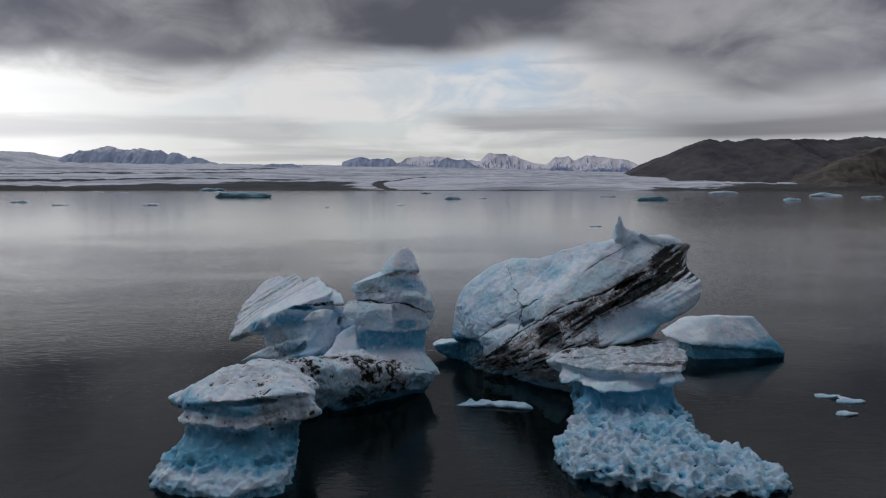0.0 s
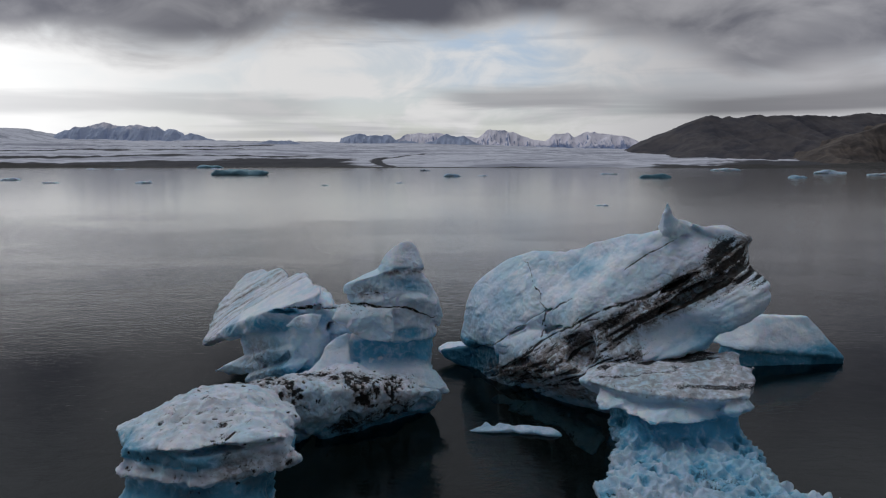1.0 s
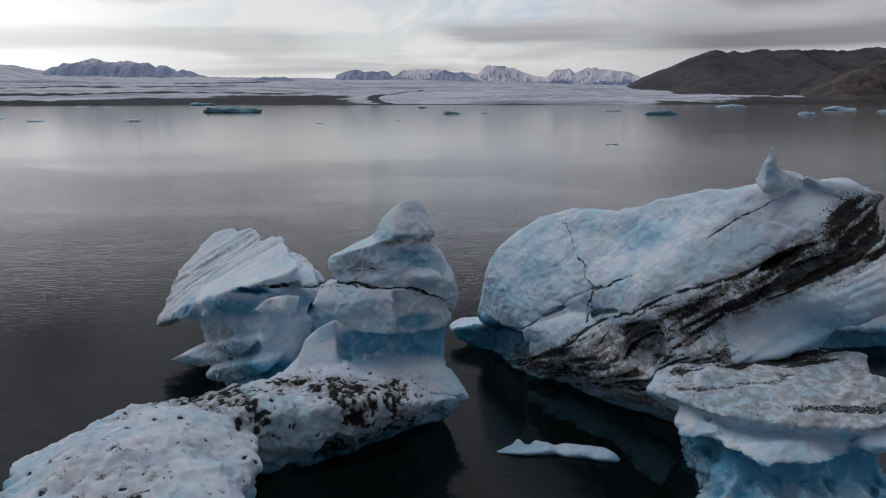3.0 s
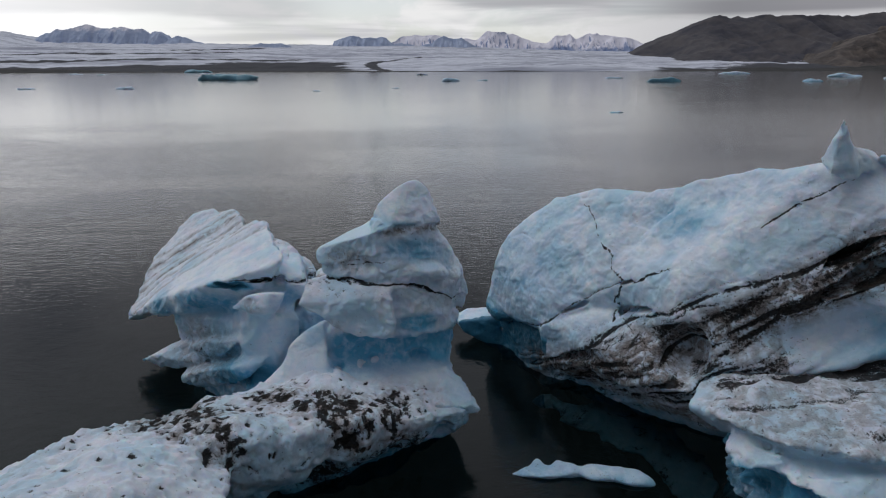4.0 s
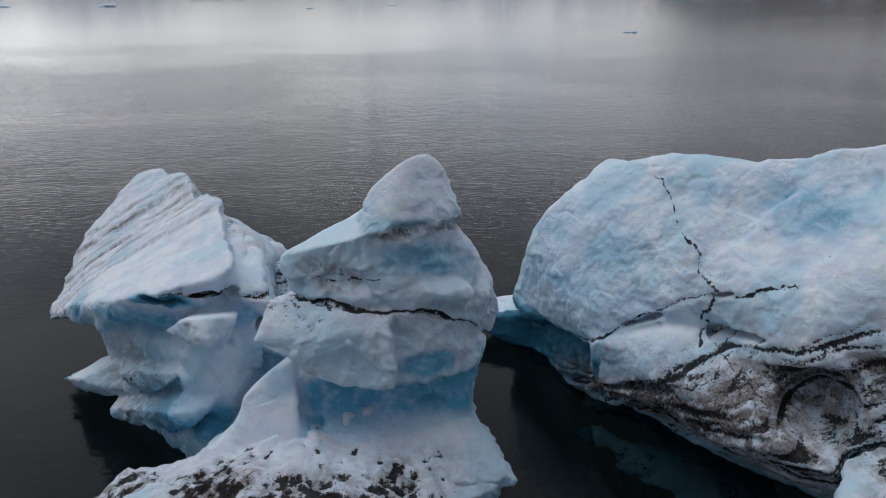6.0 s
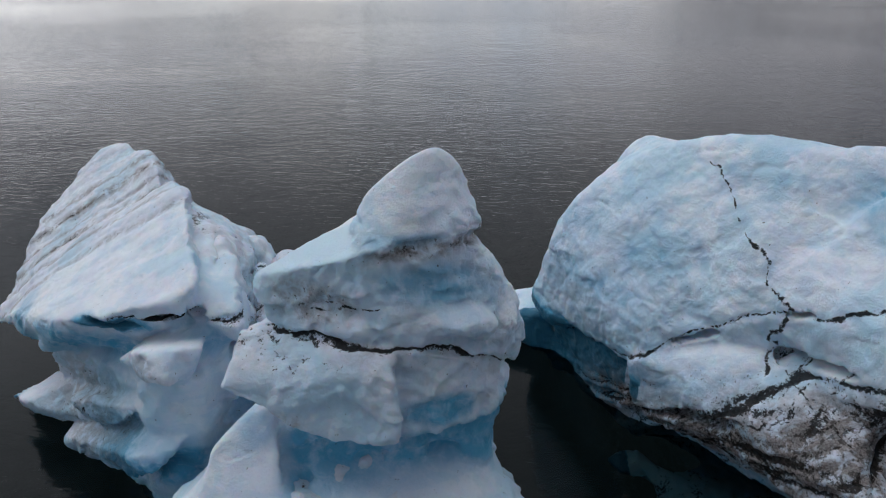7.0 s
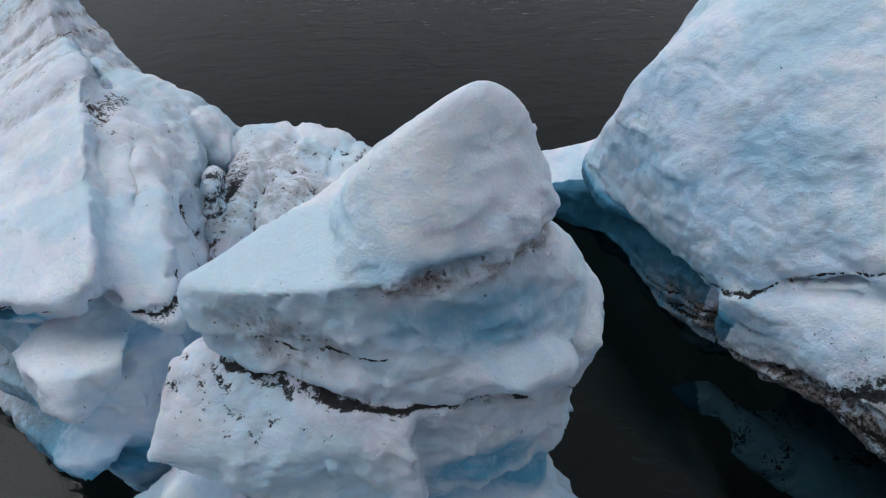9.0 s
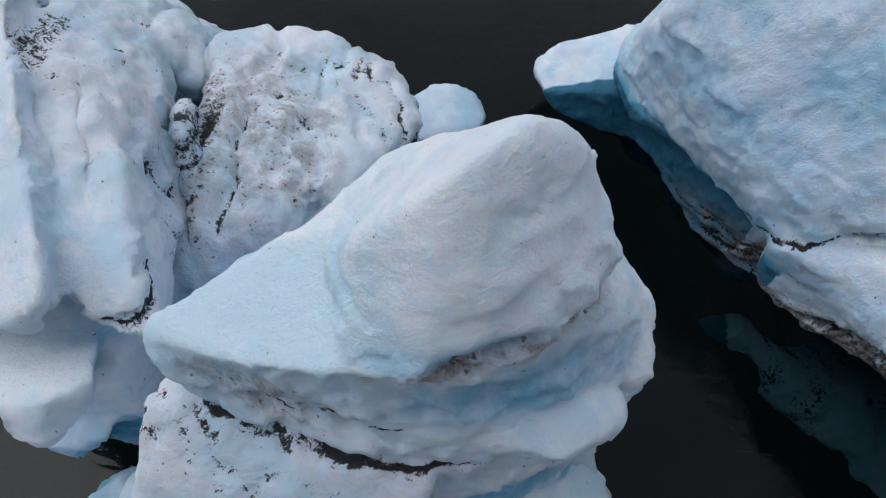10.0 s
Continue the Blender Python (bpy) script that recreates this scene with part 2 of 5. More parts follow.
WATER = water_material()
GLACIER = glacier_material()
MORAINE = rock_material("black_gravel", (0.012, 0.011, 0.011), (0.036, 0.032, 0.028), size=0.03)
# distance haze is put into the rock colours of both ridges, pale and blue
RIDGE = rock_material("hazed_basalt", (0.36, 0.43, 0.60), (0.48, 0.54, 0.69), (0.82, 0.79, 0.87), 232.0, 60.0, 0.016)
SNOW_RIDGE = rock_material("hazed_snowy_basalt", (0.20, 0.26, 0.43), (0.30, 0.36, 0.52), (0.88, 0.84, 0.92), 115.0, 70.0, 0.010)
SLOPE = rock_material("mossy_basalt", (0.030, 0.029, 0.042), (0.084, 0.074, 0.076), size=0.006)
CLIFF = rock_material("brown_cliff", (0.040, 0.034, 0.034), (0.125, 0.100, 0.085), size=0.012)
BED = rock_material("lake_bed", (0.04, 0.045, 0.045), (0.07, 0.075, 0.075), size=0.05)


# ---- numeric tools ----
def lattice(ix, iy, iz, seed):
    h = (ix.astype(np.uint32) * np.uint32(374761393)) ^ (iy.astype(np.uint32) * np.uint32(668265263)) ^ (iz.astype(np.uint32) * np.uint32(2246822519)) ^ np.uint32(seed * 97531 + 11)
    h = (h ^ (h >> np.uint32(13))) * np.uint32(1274126177)
    h = (h ^ (h >> np.uint32(16))) * np.uint32(2654435761)
    return (h >> np.uint32(8)).astype(np.float32) / np.float32(2 ** 24)


def value_noise(p, seed=0):
    """Smooth noise from -1 to 1 at the places p (n, 3)."""
    i = np.floor(p).astype(np.int64)
    f = (p - i).astype(np.float32)
    f = f * f * f * (f * (f * 6 - 15) + 10)
    out = np.zeros(len(p), np.float32)
    for a in (0, 1):
        for b in (0, 1):
            for c in (0, 1):
                w = (f[:, 0] if a else 1 - f[:, 0]) * (f[:, 1] if b else 1 - f[:, 1]) * (f[:, 2] if c else 1 - f[:, 2])
                out += w * lattice(i[:, 0] + a, i[:, 1] + b, i[:, 2] + c, seed)
    return out * 2 - 1


def fractal(p, octaves=4, seed=0, gain=0.5):
    out, amp, total = np.zeros(len(p), np.float32), 1.0, 0.0
    for o in range(octaves):
        out += amp * value_noise(p * 2.03 ** o + 17.7 * o, seed + o)
        total += amp
        amp *= gain
    return out / total


def cells(p, seed=0):
    """The distance from p (n, 3) to the nearest of scattered points, about one to each unit cube."""
    i = np.floor(p).astype(np.int64)
    best = np.full(len(p), 9.0, np.float32)
    for a in (-1, 0, 1):
        for b in (-1, 0, 1):
            for c in (-1, 0, 1):
                q = i + (a, b, c)
                d = np.zeros(len(p), np.float32)
                for k in range(3):
                    d += (q[:, k] + lattice(q[:, 0], q[:, 1], q[:, 2], seed + 5 * k) - p[:, k]).astype(np.float32) ** 2
                best = np.minimum(best, d)
    return np.sqrt(best)


def facets(p, seed=0):
    """Broken faces: the height of a randomly tilted plane in each of the scattered cells."""
    i = np.floor(p).astype(np.int64)
    best = np.full(len(p), 9.0, np.float32)
    height = np.zeros(len(p), np.float32)
    for a in (-1, 0, 1):
        for b in (-1, 0, 1):
            for c in (-1, 0, 1):
                q = i + (a, b, c)
                r = [lattice(q[:, 0], q[:, 1], q[:, 2], seed + 5 * k) for k in range(6)]
                e = [(p[:, k] - q[:, k] - r[k]).astype(np.float32) for k in range(3)]
                d = e[0] ** 2 + e[1] ** 2 + e[2] ** 2
                on = d < best
                best = np.where(on, d, best)
                height = np.where(on, sum(e[k] * (r[k + 3] - 0.5) * 2 for k in range(3)) + 0.5 * (r[3] - r[4]), height)
    return height


def step(a, b, x):
    u = np.clip((x - a) / (b - a), 0, 1)
    return u * u * (3 - 2 * u)


def hull_planes(points):
    """The outward planes of the convex hull of some corners."""
    bm = bmesh.new()
    vs = [bm.verts.new(p) for p in points]
    bmesh.ops.convex_hull(bm, input=vs)
    bm.normal_update()
    mid = Vector(np.mean(np.array(points), axis=0))
    planes = set()
    for f in bm.faces:
        n = f.normal.copy()
        if n.length < 0.5:
            continue
        d = n.dot(f.calc_center_median())
        if n.dot(mid) > d:
            n, d = -n, -d
        planes.add((round(n.x, 3), round(n.y, 3), round(n.z, 3), round(d, 2)))
    bm.free()
    return sorted(planes)


class Carving:
    """A block of ice: soft unions and cuts of hulls and balls on a lattice, turned into one mesh."""

    def __init__(self, low, high, cell):
        self.low, self.cell = np.array(low, np.float32), cell
        self.size = [int(math.ceil((b - a) / cell)) + 1 for a, b in zip(low, high)]
        self.field = np.full(self.size, 5.0, np.float32)

    def window(self, low, high, margin):
        cut, axes = [], []
        for k in range(3):
            a = max(0, int((low[k] - margin - self.low[k]) / self.cell))
            b = min(self.size[k], int((high[k] + margin - self.low[k]) / self.cell) + 2)
            cut.append(slice(a, b))
            shape = [1, 1, 1]
            shape[k] = -1
            axes.append((self.low[k] + self.cell * np.arange(a, b, dtype=np.float32)).reshape(shape))
        return tuple(cut), axes

    def join(self, cut, d, k):
        old = self.field[cut]
        h = np.maximum(k - np.abs(old - d), 0) / k
        self.field[cut] = np.minimum(old, d) - h * h * k * 0.25

    def carve(self, cut, d, k):
        old = self.field[cut]
        h = np.maximum(k - np.abs(old + d), 0) / k
        self.field[cut] = np.maximum(old, -d) + h * h * k * 0.25

    def hull(self, *points, r=0.25, k=0.5, away=False):
        pts = np.array(points, np.float32)
        cut, (x, y, z) = self.window(pts.min(0), pts.max(0), 2.0)
        if min(s.stop - s.start for s in cut) <= 0:
            return
        total, top = None, None
        dist = [nx * x + ny * y + nz * z - d for nx, ny, nz, d in hull_planes(points)]
        top = dist[0]
        for d in dist[1:]:
            top = np.maximum(top, d)
        total = sum(np.exp(np.maximum((d - top) / r, -20)) for d in dist)
        (self.carve if away else self.join)(cut, top + r * np.log(total) - r * 0.8, k)

    def ball(self, centre, radii, k=0.5, away=False, turn=0.0):
        c, r = np.array(centre, np.float32), np.array(radii, np.float32)
        m = max(r[:2])
        cut, (x, y, z) = self.window(c - (m, m, r[2]), c + (m, m, r[2]), 2.0)
        if min(s.stop - s.start for s in cut) <= 0:
            return
        co, si = math.cos(radians(turn)), math.sin(radians(turn))
        u, v = (x - c[0]) * co + (y - c[1]) * si, (y - c[1]) * co - (x - c[0]) * si
        d = np.sqrt((u / r[0]) ** 2 + (v / r[1]) ** 2 + ((z - c[2]) / r[2]) ** 2)
        (self.carve if away else self.join)(cut, (d - 1) * float(min(r)), k)

    def slot(self, normal, offset, thick, x0, x1, face, depth):
        """A thin cut along a layer, that deep behind the face, a function of x."""
        pts = []
        for x in (x0, x1):
            for y in (face(x) - 3.0, face(x) + depth):
                z = (offset - normal[0] * x - normal[1] * y) / normal[2]
                t = thick if y < face(x) else 0.03
                pts += [(x, y, z - t), (x, y, z + t)]
        self.hull(*pts, r=0.04, k=0.12, away=True)

    def rough(self, size, amount, seed):
        """Uneven the surface by smooth noise of that size in metres."""
        ext = [int(s * self.cell / size) + 3 for s in self.size]
        rng = np.random.default_rng(seed)
        g = rng.uniform(-1, 1, ext).astype(np.float32)
        for k in range(3):
            u = np.arange(self.size[k]) * self.cell / size
            i = u.astype(int)
            f = (u - i).astype(np.float32)
            f = f * f * (3 - 2 * f)
            shape = [1, 1, 1]
            shape[k] = -1
            f = f.reshape(shape)
            g = np.take(g, i, axis=k) * (1 - f) + np.take(g, i + 1, axis=k) * f
        self.field += amount * g

    def net(self):
        """Vertices and quads of the surface (naive surface nets)."""
        f = self.field
        f[0], f[-1] = 5, 5
        f[:, 0], f[:, -1] = 5, 5
        f[:, :, 0], f[:, :, -1] = 5, 5
        inside = f < 0
        n = [s - 1 for s in self.size]
        count = np.zeros(n, np.uint8)
        corner = [(a, b, c) for a in (0, 1) for b in (0, 1) for c in (0, 1)]
        for a, b, c in corner:
            count += inside[a:a + n[0], b:b + n[1], c:c + n[2]]
        ids = np.argwhere((count > 0) & (count < 8))
        number = np.full(n, -1, np.int32)
        number[ids[:, 0], ids[:, 1], ids[:, 2]] = np.arange(len(ids))
        place, hits = np.zeros((len(ids), 3), np.float32), np.zeros(len(ids), np.float32)
        for a in corner:
            for k in range(3):
                if a[k]:
                    continue
                b = list(a)
                b[k] = 1
                fa = f[ids[:, 0] + a[0], ids[:, 1] + a[1], ids[:, 2] + a[2]]
                fb = f[ids[:, 0] + b[0], ids[:, 1] + b[1], ids[:, 2] + b[2]]
                on = (fa < 0) != (fb < 0)
                u = np.where(on, fa / np.where(on, fa - fb, 1), 0)
                for j in range(3):
                    place[:, j] += on * (a[j] + (u if j == k else 0))
                hits += on
        verts = (ids + place / hits[:, None]) * self.cell + self.low
        quads = []
        for k in range(3):
            i, j = (k + 1) % 3, (k + 2) % 3
            a, b = [slice(None)] * 3, [slice(None)] * 3
            a[k], b[k] = slice(0, -1), slice(1, None)
            s0, s1 = inside[tuple(a)], inside[tuple(b)]
            e = np.argwhere(s0 != s1)
            way_out = s0[e[:, 0], e[:, 1], e[:, 2]]
            def at(di, dj):
                q = e.copy()
                q[:, i] -= di
                q[:, j] -= dj
                return number[q[:, 0], q[:, 1], q[:, 2]]
            q = np.stack([at(1, 1), at(0, 1), at(0, 0), at(1, 0)], 1)
            q[~way_out] = q[~way_out][:, ::-1]
            quads.append(q)
        return verts.astype(np.float32), np.concatenate(quads)


def largest(verts, quads):
    """The biggest connected piece alone."""
    label = np.arange(len(verts))
    while True:
        low = label[quads].min(1)
        nxt = label.copy()
        for k in range(4):
            np.minimum.at(nxt, quads[:, k], low)
        nxt = nxt[nxt]
        if (nxt == label).all():
            break
        label = nxt
    best = np.bincount(label).argmax()
    keep = label == best
    number = np.cumsum(keep) - 1
    return verts[keep], number[quads[keep[quads[:, 0]]]]


def vertex_normals(verts, quads):
    n = np.cross(verts[quads[:, 2]] - verts[quads[:, 0]], verts[quads[:, 3]] - verts[quads[:, 1]])
    out = np.zeros_like(verts)
    for k in range(4):
        for j in range(3):
            out[:, j] += np.bincount(quads[:, k], n[:, j], len(verts))
    return out / np.maximum(np.linalg.norm(out, axis=1, keepdims=True), 1e-9)


def mesh_object(name, verts, quads, mat, parent=None, marks=None, smooth=True):
    me = bpy.data.meshes.new(name)
    me.vertices.add(len(verts))
    me.vertices.foreach_set("co", np.asarray(verts, np.float32).ravel())
    me.loops.add(quads.size)
    me.loops.foreach_set("vertex_index", np.asarray(quads, np.int32).ravel())
    me.polygons.add(len(quads))
    me.polygons.foreach_set("loop_start", np.arange(0, quads.size, quads.shape[1], dtype=np.int32))
    me.polygons.foreach_set("use_smooth", np.full(len(quads), smooth))
    me.update(calc_edges=True)
    me.materials.append(mat)
    for key, values in (marks or {}).items():
        me.attributes.new(key, "FLOAT", "POINT").data.foreach_set("value", np.asarray(values, np.float32))
    ob = new(name, me)
    ob.parent = parent
    return ob


def ice(name, block, parent, colour=None, cups=None, coarse=0.10, dents=0.16, mat=None, seed=1, grainy=0.055, chips=0.07, calm=0.7, beds=None):
    """Mesh a carving: melted dents and chipped relief on its flanks, calmer on top by calm, layered by beds(p), sun cups where cups(p) says so,
    and its tint, silt and soil from colour(p)."""
    v, q = largest(*block.net())
    marks = colour(v) if colour else {}
    n = vertex_normals(v, q)
    still = 1 - calm * step(0.25, 0.75, n[:, 2])
    warp = v + 0.5 * np.stack([fractal(v / 1.9, 2, seed + k) for k in (31, 32, 33)], 1)
    out = coarse * fractal(warp / 1.9, 5, seed, 0.5) - 0.6 * coarse * np.abs(fractal(warp / 1.3, 3, seed + 20)) + grainy * fractal(v / 0.33, 3, seed + 9, 0.6)
    scoop = np.clip(0.6 + 0.9 * fractal(v / 4.0, 2, seed + 4), 0, 1.2)
    out += dents * scoop * (1.3 * cells(warp / 1.5, seed + 2) ** 2 - 0.45) + 0.55 * dents * scoop * (1.3 * cells(warp / 0.55, seed + 6) ** 2 - 0.45)
    out += chips * (facets(warp * (1, 1, 1.5) / 2.1, seed + 40) + 0.5 * facets(warp / 0.8, seed + 60))
    out *= still
    if beds is not None:
        out += beds(v)
    if cups is not None:
        c = cups(v)
        w = v + 0.6 * np.stack([fractal(v / 1.2, 3, seed + k) for k in (71, 72, 73)], 1)
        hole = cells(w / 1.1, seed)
        # cup hollows get deeper blue and soil, painting in their shade
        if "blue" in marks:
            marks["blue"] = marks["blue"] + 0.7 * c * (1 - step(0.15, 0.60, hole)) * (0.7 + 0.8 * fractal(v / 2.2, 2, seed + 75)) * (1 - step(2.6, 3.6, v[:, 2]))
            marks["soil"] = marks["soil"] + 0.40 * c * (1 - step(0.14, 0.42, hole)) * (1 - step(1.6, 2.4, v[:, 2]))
        out += c * (0.46 * (1.25 * hole ** 2 - 0.4) + 0.26 * (1.25 * cells(w / 0.62, seed + 1) ** 2 - 0.4) + 0.10 * (1.25 * cells(w / 0.28, seed + 3) ** 2 - 0.4) + 0.20 * fractal(w / 1.4, 4, seed + 2))
    # steep faces bluer: bare ice, and flank shade put into the tint
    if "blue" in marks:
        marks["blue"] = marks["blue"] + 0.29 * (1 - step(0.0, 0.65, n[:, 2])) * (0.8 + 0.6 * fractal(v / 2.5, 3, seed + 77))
    soil = marks.get("soil", np.zeros(len(v), np.float32))
    out -= 0.14 * np.clip(soil, 0, 1)
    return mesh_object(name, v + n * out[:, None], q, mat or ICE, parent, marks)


def streaks(p, normal, seed, fine=0.35, long=3.5):
    """Noise drawn out along the layers across that normal, about -1 to 1."""
    n = np.array(normal) / np.linalg.norm(normal)
    u = np.cross(n, (0.1, 1, 0.2))
    u /= np.linalg.norm(u)
    w = np.cross(n, u)
    return fractal(np.stack([p @ n / fine, p @ u / long, p @ w / long], 1), 4, seed, 0.6)


def beside(p, normal, offset, wobble=0.3, size=4.0, seed=3, fine=0.0):
    """1 on an uneven plane, falling evenly to 0 half a metre off it."""
    n = np.array(normal) / np.linalg.norm(normal)
    d = p @ n - offset + wobble * fractal(p / size, 3, seed)
    if fine:
        d = d + fine * fractal(p / 0.45, 3, seed + 50)
    return np.clip(1 - np.abs(d) / 0.5, 0, 1)


def blank(p):
    return np.zeros(len(p), np.float32)


def near(p, centre, radii):
    """1 at the centre of an ellipsoid, falling to 0 at its skin."""
    d = np.sqrt((((p - np.array(centre)) / np.array(radii)) ** 2).sum(1))
    return 1 - step(0.35, 1.0, d)


def layer(p, normal, offset, thick, wobble=0.3, size=4.0, seed=3):
    n = np.array(normal) / np.linalg.norm(normal)
    d = p @ n - offset + wobble * fractal(p / size, 3, seed)
    return np.clip(1.3 - np.abs(d) / thick, 0, 1)


def thing(name, label, category, group="", at=(0, 0, 0)):
    ob = new(name)
    return tagged(ob, label, category, group)


# ---- water, bed and far land ----
def sheet(name, z, reach, mat):
    v = np.array([(-reach, -reach, z), (reach, -reach, z), (reach, reach, z), (-reach, reach, z)], np.float32)
    return mesh_object(name, v, np.array([[0, 1, 2, 3]]), mat, smooth=False)


tagged(sheet("water", 0.0, 4900.0, WATER), "dark rippled glacial lake water reflecting cloud", "water", kind="structure")
tagged(sheet("ground", -25.0, 4900.0, BED), "dark lake bed under the water", "ground", kind="structure")


def land(name, mat, x0, x1, y0, y1, nx, ny, height, label, category, marks=None):
    x, y = np.meshgrid(np.linspace(x0, x1, nx), np.linspace(y0, y1, ny), indexing="ij")
    p = np.stack([x.ravel(), y.ravel(), np.zeros(x.size)], 1)
    p[:, 2] = height(p)
    i = np.arange(nx * ny).reshape(nx, ny)
    q = np.stack([i[:-1, :-1].ravel(), i[1:, :-1].ravel(), i[1:, 1:].ravel(), i[:-1, 1:].ravel()], 1)
    return tagged(mesh_object(name, p, q, mat, None, marks(p) if marks else None), label, category, kind="structure")


def glacier_height(p):
    x, y = p[:, 0], p[:, 1]
    shore = 2330 + 60 * fractal(p / 500, 3, 4)
    rise = np.clip((y - shore) / 2250, 0, 1)
    top = np.interp(x, (-3800, -2800, -2450, -1500, 0, 500, 1200, 2000), (245, 232, 165, 148, 132, 112, 96, 60))
    front = 15 * step(0, 60, y - shore) * step(-250, 350, x) * (1 - step(500, 900, x))
    h = front * (1 - rise) + top * rise ** 0.95 + 12 * fractal(p / 300, 5, 6) * step(0, 200, y - shore) * (1 - rise * 0.6) + 5 * fractal(p / 40, 3, 8) * step(0, 100, y - shore)
    return np.where(y < shore, -4, h)


def glacier_soil(p):
    """Moraines: rubble along the shore on both sides and long stripes that bend with the flow."""
    x, y = p[:, 0], p[:, 1]
    bend = 130 * fractal(p / 700, 3, 14)
    y = y + bend
    edge = (1 - step(80, 300, y - 2330)) * np.maximum(1 - step(-500, -150, x), step(600, 900, x)) * 0.75
    one = 0.75 * np.clip(1 - np.abs(y - 2860 - 0.16 * (x + 1400)) / (60 + 0.05 * np.abs(x + 1500)), 0, 1) * step(-2600, -1900, x) * (1 - step(-900, -300, x))
    two = 0.7 * np.clip(1 - np.abs(y - 3350 - 0.10 * (x + 1800)) / 70, 0, 1) * (1 - step(-1100, -700, x))
    three = 0.75 * np.clip(1 - np.abs(y - 2640) / 190, 0, 1) * step(-950, -700, x) * (1 - step(-420, -250, x))
    four = 0.8 * np.clip(1 - np.abs(x + 190 - 0.12 * (y - 2400) + 90 * np.sin((y - 2400) / 190)) / 34, 0, 1) * (1 - step(2950, 3200, y))
    six = 0.8 * (1 - step(2480, 2640, y)) * step(-2000, -1500, x) * (1 - step(-420, -260, x))
    seven = 0.5 * np.clip(1 - np.abs(y - 3050 + 0.1 * (x + 2000)) / 120, 0, 1) * (1 - step(-2100, -1700, x))
    eight = 0.75 * (1 - step(2500, 2900, y)) * step(750, 1300, x)
    five = 0.65 * np.clip(1 - np.abs(y - 3900 - 0.2 * (x + 1000)) / 150, 0, 1) * step(-1650, -1300, x) * (1 - step(-1000, -800, x))
    return {"soil": 1.25 * np.maximum.reduce([edge, one, two, three, four, five, six, seven, eight]) + 0.14}


land("glacier", GLACIER, -3900, 3600, 2230, 4750, 420, 200, glacier_height, "broad grey-white glacier tongue with dark moraine stripes", "glacier", glacier_soil)


def moraine_height(p):
    x, y = p[:, 0], p[:, 1]
    top = 15 * (1 - step(-1500, -900, x)) + 15 * step(700, 1300, x) + 7
    across = 1 - np.abs(y - 2330) / 110
    return top * np.clip(across, -0.5, 1) * (0.75 + 0.5 * fractal(p / 130, 4, 21)) - 3


land("shore", MORAINE, -2900, 2900, 2215, 2445, 360, 30, moraine_height, "low black gravel moraine along the far shore", "shore")


def ridge_land(name, mat, distance, depth, tops, seed, label, crag=0.35, base=0.0):
    """A mountain whose skyline runs through tops: (sideways, height) in metres at that distance."""
    xs, hs = [t[0] for t in tops], [t[1] for t in tops]
    def height(p):
        x, y = p[:, 0], p[:, 1]
        q = p * (1, 1, 0)
        crest = np.interp(x, xs, hs) + 0.05 * np.interp(x, xs, hs) * fractal(q * (1, 0, 0) / 45, 3, seed + 11)
        d = (y - distance + 0.12 * depth * fractal(q / 300, 3, seed)) / depth
        fall = np.where(d < 0, 1 - np.abs(d) ** 0.8, 1 - d * d)
        fold = 1 - np.abs(fractal(q * (1, 0.22, 1) / (0.22 * depth + 10), 5, seed + 3, 0.55)) * 2.6
        return base + (crest - base) * (np.clip(fall, -0.6, 1) + crag * (fold - 0.5) * np.clip((1 - fall) * 2.0, 0.0, 0.55)) + 0.025 * crest * fractal(q / 30, 3, seed + 7)
    return land(name, mat, xs[0], xs[-1], distance - depth, distance + depth * 0.5, 300, 130, height, label, "mountain")


ridge_land("mountain_1", RIDGE, 4550, 330, [(-2580, 150), (-2500, 205), (-2400, 236), (-2290, 246), (-2180, 262), (-2120, 246), (-1990, 244), (-1850, 240), (-1800, 205), (-1765, 226), (-1730, 222), (-1690, 185), (-1640, 200), (-1560, 175), (-1440, 140), (-1340, 110)], 31, "basalt table mountain above the glacier, paled blue for haze", 0.45)
ridge_land("mountain_2", RIDGE, 4500, 260, [(-680, 70), (-650, 160), (-600, 180), (-500, 194), (-470, 176), (-420, 184), (-330, 180), (-280, 140), (-230, 150), (-130, 128), (-60, 140), (30, 188), (90, 172), (140, 178), (200, 140), (320, 90)], 41, "rocky ridge rising from the ice, paled blue for haze", 0.45)
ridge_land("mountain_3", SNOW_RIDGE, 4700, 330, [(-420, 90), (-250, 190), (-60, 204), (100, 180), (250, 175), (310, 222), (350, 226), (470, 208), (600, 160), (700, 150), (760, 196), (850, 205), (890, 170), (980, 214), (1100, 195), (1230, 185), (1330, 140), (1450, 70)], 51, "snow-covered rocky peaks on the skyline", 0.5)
ridge_land("mountain_4", SLOPE, 3700, 900, [(900, 20), (1010, 70), (1200, 165), (1320, 215), (1400, 252), (1430, 260), (1480, 250), (1580, 250), (1640, 264), (1700, 252), (1900, 254), (2200, 256), (2600, 256), (3300, 256)], 61, "dark mossy mountain slope under low cloud", 0.30)
ridge_land("mountain_5", CLIFF, 2850, 380, [(1440, 10), (1540, 62), (1660, 118), (1740, 146), (1830, 180), (2000, 196), (2400, 200)], 71, "dark cliffed mountain spur above the shore", 0.8)
ridge_land("mountain_6", RIDGE, 4150, 160, [(-1180, 70), (-1120, 118), (-1020, 138), (-900, 136), (-820, 112), (-760, 80)], 81, "low rock island in the ice, paled blue for haze", 0.3)

